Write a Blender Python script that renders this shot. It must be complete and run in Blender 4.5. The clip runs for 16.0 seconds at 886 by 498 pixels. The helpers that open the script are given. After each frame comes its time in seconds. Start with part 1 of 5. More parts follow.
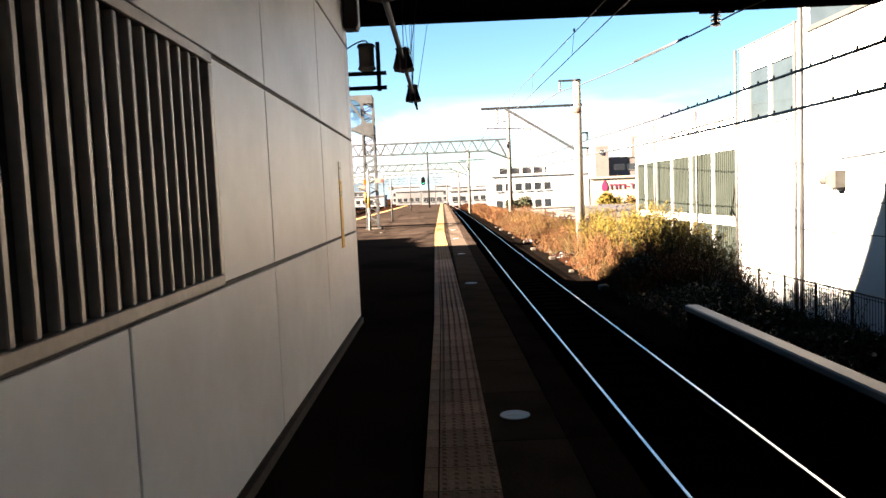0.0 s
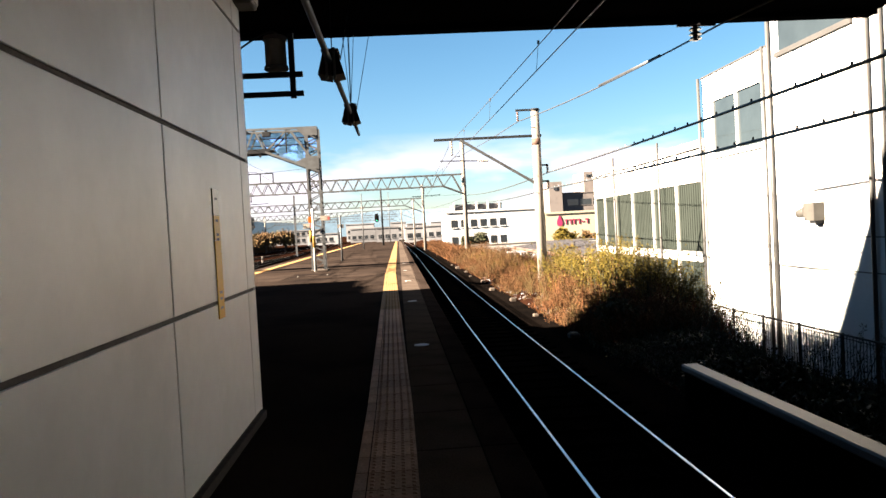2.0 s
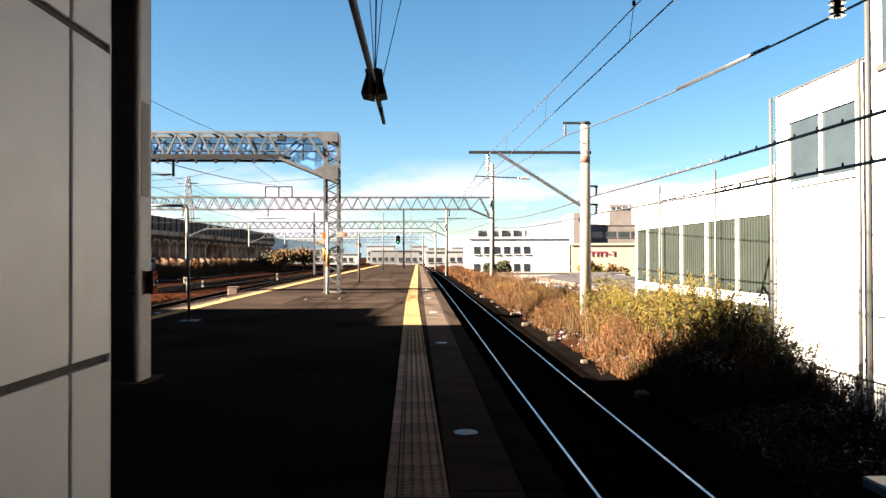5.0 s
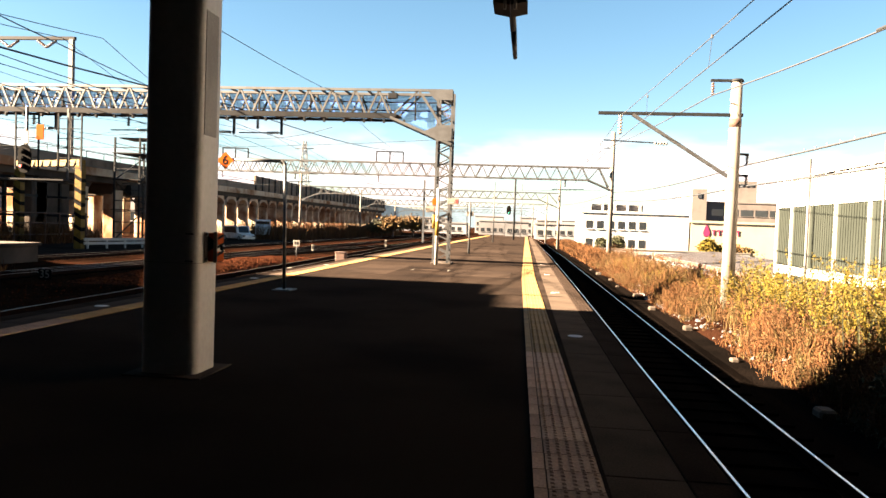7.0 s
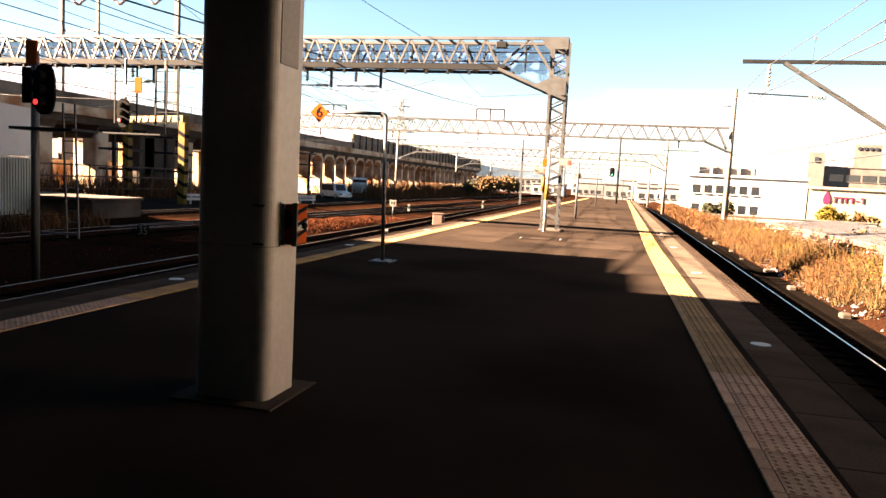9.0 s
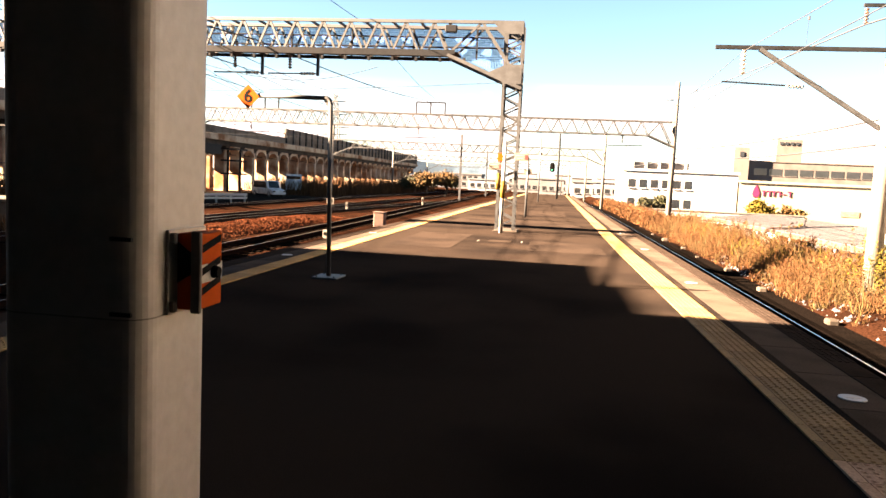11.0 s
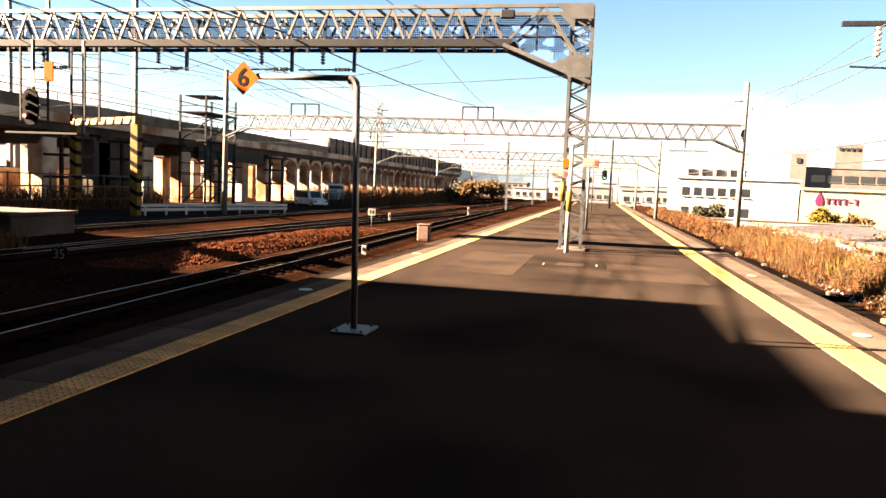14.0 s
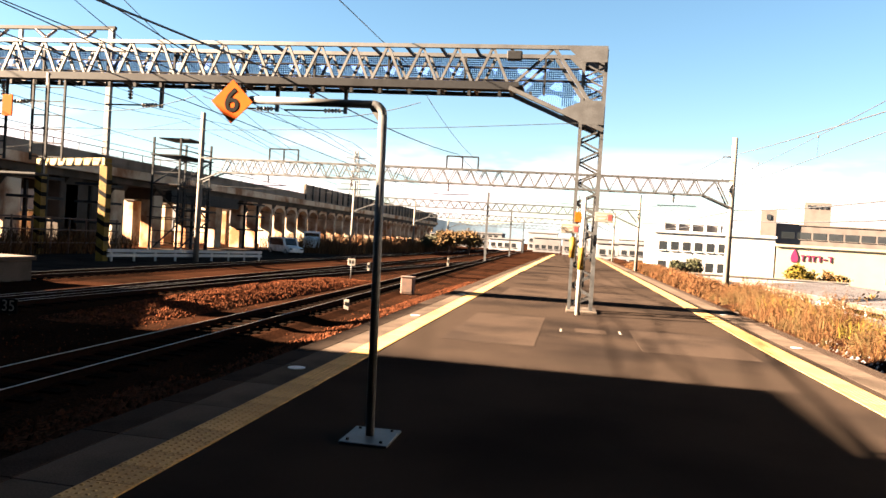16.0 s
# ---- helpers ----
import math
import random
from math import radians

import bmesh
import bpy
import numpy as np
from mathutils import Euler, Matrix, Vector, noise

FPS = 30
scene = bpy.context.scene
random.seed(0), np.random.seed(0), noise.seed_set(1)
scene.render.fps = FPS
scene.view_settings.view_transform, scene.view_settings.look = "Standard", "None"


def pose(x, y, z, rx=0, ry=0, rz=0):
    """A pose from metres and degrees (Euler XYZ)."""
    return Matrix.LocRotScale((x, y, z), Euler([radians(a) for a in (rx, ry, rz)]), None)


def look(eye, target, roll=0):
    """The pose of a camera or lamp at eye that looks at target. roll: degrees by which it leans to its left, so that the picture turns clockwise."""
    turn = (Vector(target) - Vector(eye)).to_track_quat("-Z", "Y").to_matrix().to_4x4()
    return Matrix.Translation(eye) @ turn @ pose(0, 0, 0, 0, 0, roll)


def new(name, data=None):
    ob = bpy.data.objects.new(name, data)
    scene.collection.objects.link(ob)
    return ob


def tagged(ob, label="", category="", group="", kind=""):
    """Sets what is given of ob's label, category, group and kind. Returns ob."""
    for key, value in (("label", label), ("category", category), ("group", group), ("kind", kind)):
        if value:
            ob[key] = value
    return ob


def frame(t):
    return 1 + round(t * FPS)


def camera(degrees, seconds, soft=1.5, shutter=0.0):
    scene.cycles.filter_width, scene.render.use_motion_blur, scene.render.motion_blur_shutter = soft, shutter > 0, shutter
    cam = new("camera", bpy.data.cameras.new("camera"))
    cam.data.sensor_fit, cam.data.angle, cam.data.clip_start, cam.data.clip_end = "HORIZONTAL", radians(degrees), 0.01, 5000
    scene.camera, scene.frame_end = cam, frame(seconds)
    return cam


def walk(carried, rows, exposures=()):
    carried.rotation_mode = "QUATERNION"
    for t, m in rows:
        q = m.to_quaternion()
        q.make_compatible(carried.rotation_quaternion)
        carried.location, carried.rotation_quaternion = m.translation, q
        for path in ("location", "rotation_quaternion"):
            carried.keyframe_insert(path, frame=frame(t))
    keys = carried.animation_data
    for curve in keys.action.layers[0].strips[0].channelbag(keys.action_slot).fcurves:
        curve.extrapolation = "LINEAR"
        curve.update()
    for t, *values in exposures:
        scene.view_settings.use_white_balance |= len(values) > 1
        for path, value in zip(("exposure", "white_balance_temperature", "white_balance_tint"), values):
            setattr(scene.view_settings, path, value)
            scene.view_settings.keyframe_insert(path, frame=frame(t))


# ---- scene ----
cam = camera(62.6, 16.0)
PATH = [
    (0, (0.053, -0.041, 1.397), (0.049, 1.954, 1.252), -2.5),
    (0.5, (0.065, 0.603, 1.403), (0.111, 2.599, 1.274), -0.9),
    (1, (0.137, 1.195, 1.417), (0.271, 3.19, 1.381), -1.0),
    (1.5, (0.172, 1.713, 1.426), (0.227, 3.712, 1.44), -0.8),
    (2, (0.231, 2.277, 1.427), (0.352, 4.272, 1.376), -3.1),
    (2.5, (0.272, 2.873, 1.429), (0.306, 4.871, 1.344), -1.9),
    (3, (0.262, 3.451, 1.414), (0.253, 5.447, 1.29), -2.6),
    (3.2, (0.274, 3.702, 1.419), (0.352, 5.701, 1.395), -1.8),
    (5.3, (0.023, 6.095, 1.368), (0.09, 8.094, 1.389), -0.1),
    (5.5, (-0.011, 6.34, 1.371), (0.047, 8.339, 1.366), -0.6),
    (6, (-0.027, 6.903, 1.361), (-0.089, 8.899, 1.252), 0.9),
    (6.5, (-0.123, 7.426, 1.369), (-0.228, 9.421, 1.284), 2.1),
    (7, (-0.222, 7.934, 1.349), (-0.446, 9.921, 1.285), 2.0),
    (7.5, (-0.394, 8.445, 1.358), (-0.711, 10.413, 1.198), 2.4),
    (8, (-0.526, 8.874, 1.393), (-1.035, 10.805, 1.297), -0.3),
    (8.5, (-0.714, 9.376, 1.39), (-1.278, 11.286, 1.21), 3.8),
    (9, (-0.939, 9.837, 1.404), (-1.407, 11.772, 1.22), 3.0),
    (9.5, (-1.158, 10.325, 1.418), (-1.666, 12.246, 1.195), 1.7),
    (10, (-1.385, 10.788, 1.448), (-1.842, 12.724, 1.238), 1.7),
    (10.2, (-1.477, 10.984, 1.426), (-1.836, 12.939, 1.207), 1.3),
    (12.3, (-2.038, 13.068, 1.434), (-2.308, 15.046, 1.319), 3.0),
    (12.5, (-2.087, 13.281, 1.46), (-2.336, 15.261, 1.325), 2.4),
    (13, (-2.175, 13.818, 1.448), (-2.394, 15.804, 1.352), 1.75),
    (13.5, (-2.336, 14.283, 1.434), (-2.693, 16.245, 1.281), 3.7),
    (14, (-2.494, 14.728, 1.461), (-2.909, 16.678, 1.292), 2.4),
    (14.5, (-2.678, 15.229, 1.456), (-3.116, 17.167, 1.231), 4.2),
    (15, (-2.972, 15.549, 1.487), (-3.436, 17.492, 1.381), 2.1),
    (15.5, (-3.228, 15.97, 1.477), (-3.680, 17.916, 1.411), 2.5),
    (16, (-3.428, 16.33, 1.524), (-3.778, 18.298, 1.493), 3.5),
]
EXPOSURES = [(0.0, 5.35, 6300, 13), (1.2, 4.91, 6200, 12), (3.0, 4.75, 6000, 10), (5.5, 4.8, 6000, 10), (6.5, 5.1, 6900, 13), (8.0, 5.35, 7300, 17), (9.0, 5.58, 7700, 22), (10.0, 5.8, 7800, 22), (12.5, 5.35, 7500, 20), (15.0, 5.4, 7600, 20), (16.0, 5.3, 7200, 17)]
walk(cam, [(t, look(eye, target, roll)) for t, eye, target, roll in PATH], EXPOSURES)

# ---- world, sun ----
SUN = Vector((2.2, 0.5, -1.0)).normalized()      # the way the sunlight travels
world = bpy.data.worlds.new("sky")
scene.world = world
world.use_nodes = True
wn, wl = world.node_tree.nodes, world.node_tree.links
wn.clear()
w_out, w_bg = wn.new("ShaderNodeOutputWorld"), wn.new("ShaderNodeBackground")
sky = wn.new("ShaderNodeTexSky")
sky.sky_type, sky.sun_disc = "NISHITA", False
sky.sun_elevation, sky.sun_rotation = radians(24), radians(257)
sky.air_density, sky.dust_density, sky.ozone_density = 1.0, 0.15, 2.8
w_co, w_sep = wn.new("ShaderNodeTexCoord"), wn.new("ShaderNodeSeparateXYZ")
w_map, w_noise = wn.new("ShaderNodeMapping"), wn.new("ShaderNodeTexNoise")
w_map.inputs["Scale"].default_value = (2.6, 2.6, 9.0)
w_noise.inputs["Scale"].default_value, w_noise.inputs["Detail"].default_value = 1.6, 7.0
w_band, w_amt = wn.new("ShaderNodeMapRange"), wn.new("ShaderNodeMapRange")
w_band.inputs[1].default_value, w_band.inputs[2].default_value = 0.135, 0.085
w_amt.inputs[1].default_value, w_amt.inputs[2].default_value = 0.44, 0.56
w_mul, w_mix = wn.new("ShaderNodeMath"), wn.new("ShaderNodeMixRGB")
w_mul.operation = "MULTIPLY"
w_mix.inputs[2].default_value = (7.6, 6.8, 7.0, 1)
wl.new(w_co.outputs["Generated"], w_map.inputs[0])
wl.new(w_map.outputs[0], w_noise.inputs["Vector"])
wl.new(w_co.outputs["Generated"], w_sep.inputs[0])
wl.new(w_sep.outputs[2], w_band.inputs[0])
wl.new(w_noise.outputs["Fac"], w_amt.inputs[0])
wl.new(w_band.outputs[0], w_mul.inputs[0])
wl.new(w_amt.outputs[0], w_mul.inputs[1])
wl.new(w_mul.outputs[0], w_mix.inputs[0])
w_sat = wn.new("ShaderNodeHueSaturation")
w_sat.inputs["Hue"].default_value, w_sat.inputs["Saturation"].default_value = 0.487, 1.12
wl.new(sky.outputs[0], w_sat.inputs["Color"])
wl.new(w_sat.outputs[0], w_mix.inputs[1])
wl.new(w_mix.outputs[0], w_bg.inputs[0])
wl.new(w_bg.outputs[0], w_out.inputs[0])
w_bg.inputs[1].default_value = 0.0066
sun_data = bpy.data.lights.new("sun", "SUN")
sun_data.energy, sun_data.angle, sun_data.color = 5.0, radians(0.53), (1.0, 0.80, 0.58)
sun = new("sun", sun_data)
sun.matrix_world = Matrix.Translation((-40, -20, 40)) @ SUN.to_track_quat("-Z", "Y").to_matrix().to_4x4()


# ---- materials ----
def surf(name, col, rough=0.7, metal=0.0, var=0.3, scale=2.0, fine=40.0, bump=0.2, col2=None, lo=0.45, hi=0.65, own=0.0, island=0.0, spec=0.5):
    """A surface with broad stains, fine grain and relief; col2 is a second colour laid in patches."""
    m = bpy.data.materials.new(name)
    m.use_nodes = True
    n, l = m.node_tree.nodes, m.node_tree.links
    p = n["Principled BSDF"]
    p.inputs["Roughness"].default_value, p.inputs["Metallic"].default_value = rough, metal
    p.inputs["Specular IOR Level"].default_value = spec
    co = n.new("ShaderNodeTexCoord")
    a, b = n.new("ShaderNodeTexNoise"), n.new("ShaderNodeTexNoise")
    a.inputs["Scale"].default_value, a.inputs["Detail"].default_value = scale, 5
    b.inputs["Scale"].default_value, b.inputs["Detail"].default_value = fine, 4
    l.new(co.outputs["Object"], a.inputs["Vector"])
    l.new(co.outputs["Object"], b.inputs["Vector"])
    base = n.new("ShaderNodeMixRGB")
    base.inputs[1].default_value = (*col, 1)
    base.inputs[2].default_value = (*(col2 or [c * 0.7 for c in col]), 1)
    step = n.new("ShaderNodeMapRange")
    step.inputs[1].default_value, step.inputs[2].default_value = lo, hi
    l.new(a.outputs["Fac"], step.inputs[0])
    l.new(step.outputs[0], base.inputs[0])
    grain = n.new("ShaderNodeMapRange")
    grain.inputs[1].default_value, grain.inputs[2].default_value = 0.3, 0.7
    grain.inputs[3].default_value, grain.inputs[4].default_value = 1 - var, 1 + var
    l.new(b.outputs["Fac"], grain.inputs[0])
    last = grain.outputs[0]
    for amount, kind, out in ((own, "ShaderNodeObjectInfo", "Random"), (island, "ShaderNodeNewGeometry", "Random Per Island")):
        if amount:
            info, r, mm = n.new(kind), n.new("ShaderNodeMapRange"), n.new("ShaderNodeMath")
            r.inputs[3].default_value, r.inputs[4].default_value = 1 - amount, 1 + amount
            mm.operation = "MULTIPLY"
            l.new(info.outputs[out], r.inputs[0])
            l.new(r.outputs[0], mm.inputs[0])
            l.new(last, mm.inputs[1])
            last = mm.outputs[0]
    mul = n.new("ShaderNodeVectorMath")
    mul.operation = "SCALE"
    l.new(base.outputs[0], mul.inputs[0])
    l.new(last, mul.inputs["Scale"])
    l.new(mul.outputs[0], p.inputs["Base Color"])
    if bump:
        bp = n.new("ShaderNodeBump")
        bp.inputs["Strength"].default_value, bp.inputs["Distance"].default_value = bump, 0.01
        l.new(b.outputs["Fac"], bp.inputs["Height"])
        l.new(bp.outputs[0], p.inputs["Normal"])
    return m


M = {}
M["asphalt"] = surf("asphalt", (0.01506, 0.01116, 0.009033), 0.95, 0, 0.4, 0.45, 160, 0.5, (0.007793, 0.006111, 0.005402), spec=0.0)
M["lot"] = surf("lot_asphalt", (0.02957, 0.02872, 0.02957), 0.9, 0, 0.3, 0.3, 60, 0.4, (0.02112, 0.02112, 0.02112))
M["ballast"] = surf("ballast", (0.009408, 0.003968, 0.002304), 0.95, 0, 0.7, 0.35, 22, 1.0, (0.003712, 0.001984, 0.001344), spec=0.0)
M["soil"] = surf("soil", (0.0384, 0.02496, 0.01536), 0.95, 0, 0.5, 0.5, 14, 0.8, (0.02304, 0.0192, 0.01152), spec=0.2)
M["slab"] = surf("coping_concrete", (0.0405, 0.0315, 0.02532), 0.9, 0, 0.2, 1.5, 70, 0.3, (0.02812, 0.02115, 0.01755), own=0.15, spec=0.0)
M["hatch"] = surf("coping_nosing", (0.0183, 0.01356, 0.01115), 0.9, 0, 0.25, 2, 60, 0.4, spec=0.0)
M["pale_straw"] = surf("pale_straw", (0.03802, 0.02616, 0.01034), 0.9, 0, 0.2, 0.5, 20, 0, (0.02555, 0.01809, 0.005963), island=0.45, spec=0.1)
M["vent"] = surf("vent_grey", (0.0272, 0.02584, 0.02329), 0.6, 0, 0.1, spec=0.1)
M["louvre_pale"] = surf("pale_louvre", (0.1267, 0.1436, 0.1225), 0.6, 0, 0.08, 0.6, 10, 0.05)
M["via_dark"] = surf("dark_parapet", (0.12, 0.098, 0.08), 0.92, 0, 0.2, 0.4, 20, 0.3, (0.055, 0.042, 0.033), spec=0.0)
M["pier"] = surf("stained_pier", (0.34, 0.27, 0.20), 0.92, 0, 0.2, 0.35, 20, 0.3, (0.15, 0.072, 0.038), 0.42, 0.62, spec=0.0)
M["marker_y"] = surf("marker_yellow", (0.80, 0.46, 0.03), 0.5, 0, 0.05, 6, 30, 0.02, (0.72, 0.38, 0.02), spec=0.2)
M["marker_w"] = surf("marker_bleached", (0.432, 0.3888, 0.27), 0.3, 0, 0.08, 6, 30, 0.02, (0.378, 0.297, 0.135))
M["marker_m"] = surf("marker_fading", (0.78, 0.50, 0.11), 0.5, 0, 0.06, 6, 30, 0.02, (0.70, 0.42, 0.06), spec=0.2)
M["pipe"] = surf("grey_pipe", (0.01331, 0.01272, 0.01183), 0.6, 0, 0.1)
M["dull_rail"] = surf("dull_rail_head", (0.16, 0.145, 0.135), 0.45, 1.0, 0.15, 2, 30, 0.05)
M["patch"] = surf("asphalt_patch", (0.01955, 0.01447, 0.01173), 0.95, 0, 0.4, 0.7, 120, 0.5, (0.01222, 0.009384, 0.008015), spec=0.0)
# shaded copy of the ballast: shade is put into this near-black colour
M["shade_dark"] = surf("oil_dark_ballast", (0.002688, 0.002048, 0.001728), 0.95, 0, 0.6, 0.6, 22, 1.0, (0.001536, 0.00128, 0.001152), spec=0.0)
M["conc"] = surf("concrete", (0.07276, 0.0641, 0.05371), 0.9, 0, 0.15, 0.8, 25, 0.3, (0.05544, 0.04678, 0.03811))
M["conc_dark"] = surf("weathered_concrete", (0.03992, 0.03193, 0.02595), 0.92, 0, 0.2, 0.5, 20, 0.4, (0.01995, 0.01597, 0.01277), spec=0.1)
M["tile"] = surf("yellow_tactile", (0.125, 0.077, 0.033), 0.8, 0, 0.2, 3, 60, 0.2, (0.10, 0.058, 0.024), own=0.15, spec=0.05)
M["tile_old"] = surf("faded_tactile", (0.216, 0.135, 0.08856), 0.8, 0, 0.25, 3, 60, 0.25, (0.1512, 0.08856, 0.05184), own=0.2, spec=0.05)
M["tile_bright"] = surf("bright_tactile", (0.2288, 0.1338, 0.05104), 0.8, 0, 0.2, 3, 60, 0.2, (0.1672, 0.09328, 0.03432), own=0.15, spec=0.05)
M["panel"] = surf("enamel_panel", (0.78, 0.77, 0.77), 0.42, 0, 0.03, 0.7, 8, 0.02, (0.66, 0.645, 0.64), own=0.04, spec=0.3)
M["joint"] = surf("dark_joint", (0.05, 0.04, 0.035), 0.8)
M["alu"] = surf("brown_aluminium", (0.2295, 0.1913, 0.153), 0.45, 0.2, 0.1, 3, 30, 0.05)
M["steel"] = surf("galvanised_steel", (0.02186, 0.02366, 0.02573), 0.6, 0.2, 0.25, 3, 30, 0.1, (0.01158, 0.01235, 0.01337), own=0.1)
M["dark_steel"] = surf("dark_steel", (0.01024, 0.01075, 0.01178), 0.6, 0.1, 0.25, 3, 30, 0.1, spec=0.05)
# darkness beneath the bridge is put into this colour
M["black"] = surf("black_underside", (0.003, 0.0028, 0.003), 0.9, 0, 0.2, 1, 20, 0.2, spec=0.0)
M["rail"] = surf("rusty_rail", (0.00896, 0.00448, 0.0032), 0.9, 0.0, 0.25, 2, 30, 0.2, spec=0.0)
M["railtop"] = surf("polished_rail_head", (0.8, 0.8, 0.82), 0.30, 1.0, 0.05, 2, 30, 0.02)
M["sleeper"] = surf("sleeper", (0.00352, 0.002432, 0.00192), 0.95, 0, 0.3, 2, 30, 0.4, own=0.25, spec=0.0)
M["white"] = surf("white_cladding", (0.25, 0.25, 0.245), 0.6, 0, 0.03, 0.3, 10, 0.05, (0.22, 0.22, 0.215), spec=0.2)
M["white_paint"] = surf("white_paint", (0.1774, 0.173, 0.1656), 0.5, 0, 0.06, 2, 30, 0.08, (0.1774, 0.1715, 0.1597))
M["cream"] = surf("cream_render", (0.169, 0.1478, 0.1056), 0.8, 0, 0.08, 0.3, 8, 0.1, (0.1521, 0.1309, 0.09293))
M["grey_bld"] = surf("grey_render", (0.0697, 0.05914, 0.05407), 0.8, 0, 0.06, 0.3, 8, 0.1)
M["louvre"] = surf("green_grey_louvre", (0.00864, 0.01101, 0.009088), 0.7, 0.0, 0.08, 0.6, 10, 0.05, (0.00672, 0.008832, 0.007168), spec=0.1)
M["glass"] = surf("window_glass", (0.012, 0.0155, 0.0172), 0.05, 0.0, 0.05, 0.5, 5, 0.0, spec=0.6)
M["room_glass"] = surf("frosted_glass", (0.442, 0.351, 0.26), 0.25, 0, 0.45, 3.0, 70, 0.9, (0.182, 0.13, 0.0936), spec=0.6)
M["glass_dark"] = surf("dark_glass", (0.012, 0.014, 0.016), 0.08, 0.0, 0.05, 0.5, 5, 0.0, spec=0.8)
M["orange"] = surf("orange_sign", (0.23, 0.036, 0.0035), 0.8, 0, 0.06, 3, 30, 0.0, (0.25, 0.041, 0.004), spec=0.03)
M["sign_black"] = surf("sign_black", (0.002534, 0.002323, 0.002112), 0.8, 0, 0.05, spec=0.03)
M["yellow"] = surf("yellow_paint", (0.08448, 0.05069, 0.005914), 0.65, 0, 0.15, 3, 30, 0.05, (0.05491, 0.03041, 0.005069), spec=0.1)
M["red"] = surf("red_paint", (0.0887, 0.00887, 0.007392), 0.5, 0, 0.05)
M["pink"] = surf("pink_sign", (0.1478, 0.003548, 0.03252), 0.5, 0, 0.02)
M["rust"] = surf("rust", (0.03844, 0.01537, 0.007392), 0.85, 0.1, 0.3, 4, 40, 0.3, (0.0207, 0.00887, 0.005322))
M["brown_ins"] = surf("brown_porcelain", (0.05069, 0.02746, 0.01901), 0.3, 0, 0.1)
M["pale_ins"] = surf("pale_porcelain", (0.1774, 0.1521, 0.1267), 0.35, 0, 0.1)
M["wire"] = surf("wire", (0.027, 0.0288, 0.0315), 0.5, 0.5, 0.1)
M["bluenet"] = surf("blue_net", (0.0264, 0.1232, 0.4928), 0.7, 0, 0.1)
M["column"] = surf("painted_column", (0.2117, 0.194, 0.1764), 0.55, 0, 0.08, 0.9, 20, 0.1, (0.2016, 0.1814, 0.1613), 0.55, 0.72)
M["primer"] = surf("bare_patch", (0.1064, 0.09165, 0.07686), 0.7, 0, 0.1)
M["roof"] = surf("grey_roof", (0.04435, 0.0414, 0.04435), 0.6, 0.1, 0.1, 0.5, 10, 0.1)
M["far"] = surf("far_town", (0.0904, 0.0904, 0.09576), 0.9, 0, 0.1, 0.2, 5, 0.0, own=0.35)
# distance haze is painted into the hills as blue
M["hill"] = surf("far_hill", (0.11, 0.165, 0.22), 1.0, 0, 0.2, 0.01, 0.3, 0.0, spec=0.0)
M["straw"] = surf("dry_grass", (0.04814, 0.0204, 0.007752), 0.9, 0, 0.2, 0.5, 20, 0, (0.0253, 0.01387, 0.004896), island=0.5, spec=0.08)
M["plume"] = surf("seed_heads", (0.04036, 0.01948, 0.00891), 0.95, 0, 0.2, 0.8, 20, 0, (0.02784, 0.01281, 0.00529), island=0.45, spec=0.05)
M["golden"] = surf("goldenrod", (0.04768, 0.0351, 0.004273), 0.9, 0, 0.2, 0.8, 20, 0, (0.04273, 0.03204, 0.004807), island=0.4, spec=0.1)
M["leaf"] = surf("leaf", (0.01478, 0.01626, 0.004731), 0.8, 0, 0.2, 0.8, 20, 0, (0.009459, 0.00887, 0.003548), island=0.5, spec=0.2)
M["tree_leaf"] = surf("autumn_leaf", (0.0414, 0.0207, 0.003548), 0.8, 0, 0.2, 0.4, 20, 0, (0.02365, 0.02365, 0.005914), island=0.5, spec=0.2)
M["bark"] = surf("bark", (0.03802, 0.02534, 0.01901), 0.95, 0, 0.3, 3, 30, 0.5)
M["car_white"] = surf("car_white", (0.3295, 0.3295, 0.3252), 0.25, 0, 0.02)
M["car_dark"] = surf("car_dark", (0.0169, 0.01901, 0.02534), 0.25, 0.2, 0.05)
M["car_silver"] = surf("car_silver", (0.1774, 0.1816, 0.1901), 0.3, 0.6, 0.05)
M["car_red"] = surf("car_red", (0.1478, 0.02112, 0.0169), 0.3, 0, 0.05)
M["tyre"] = surf("tyre", (0.008448, 0.008448, 0.008448), 0.9)


def lamp_mat(name, col, strength):
    m = bpy.data.materials.new(name)
    m.use_nodes = True
    p = m.node_tree.nodes["Principled BSDF"]
    p.inputs["Base Color"].default_value = (*col, 1)
    p.inputs["Emission Color"].default_value, p.inputs["Emission Strength"].default_value = (*col, 1), strength
    return m


M["red_lamp"] = lamp_mat("red_lamp", (0.8, 0.03, 0.03), 0.06)
M["green_lamp"] = lamp_mat("green_lamp", (0.03, 0.8, 0.4), 0.04)


# ---- builders ----
def box(bm, x0, y0, z0, x1, y1, z1):
    v = [bm.verts.new(c) for c in ((x0, y0, z0), (x1, y0, z0), (x1, y1, z0), (x0, y1, z0), (x0, y0, z1), (x1, y0, z1), (x1, y1, z1), (x0, y1, z1))]
    for f in ((3, 2, 1, 0), (4, 5, 6, 7), (0, 1, 5, 4), (1, 2, 6, 5), (2, 3, 7, 6), (3, 0, 4, 7)):
        bm.faces.new([v[i] for i in f])
    return bm


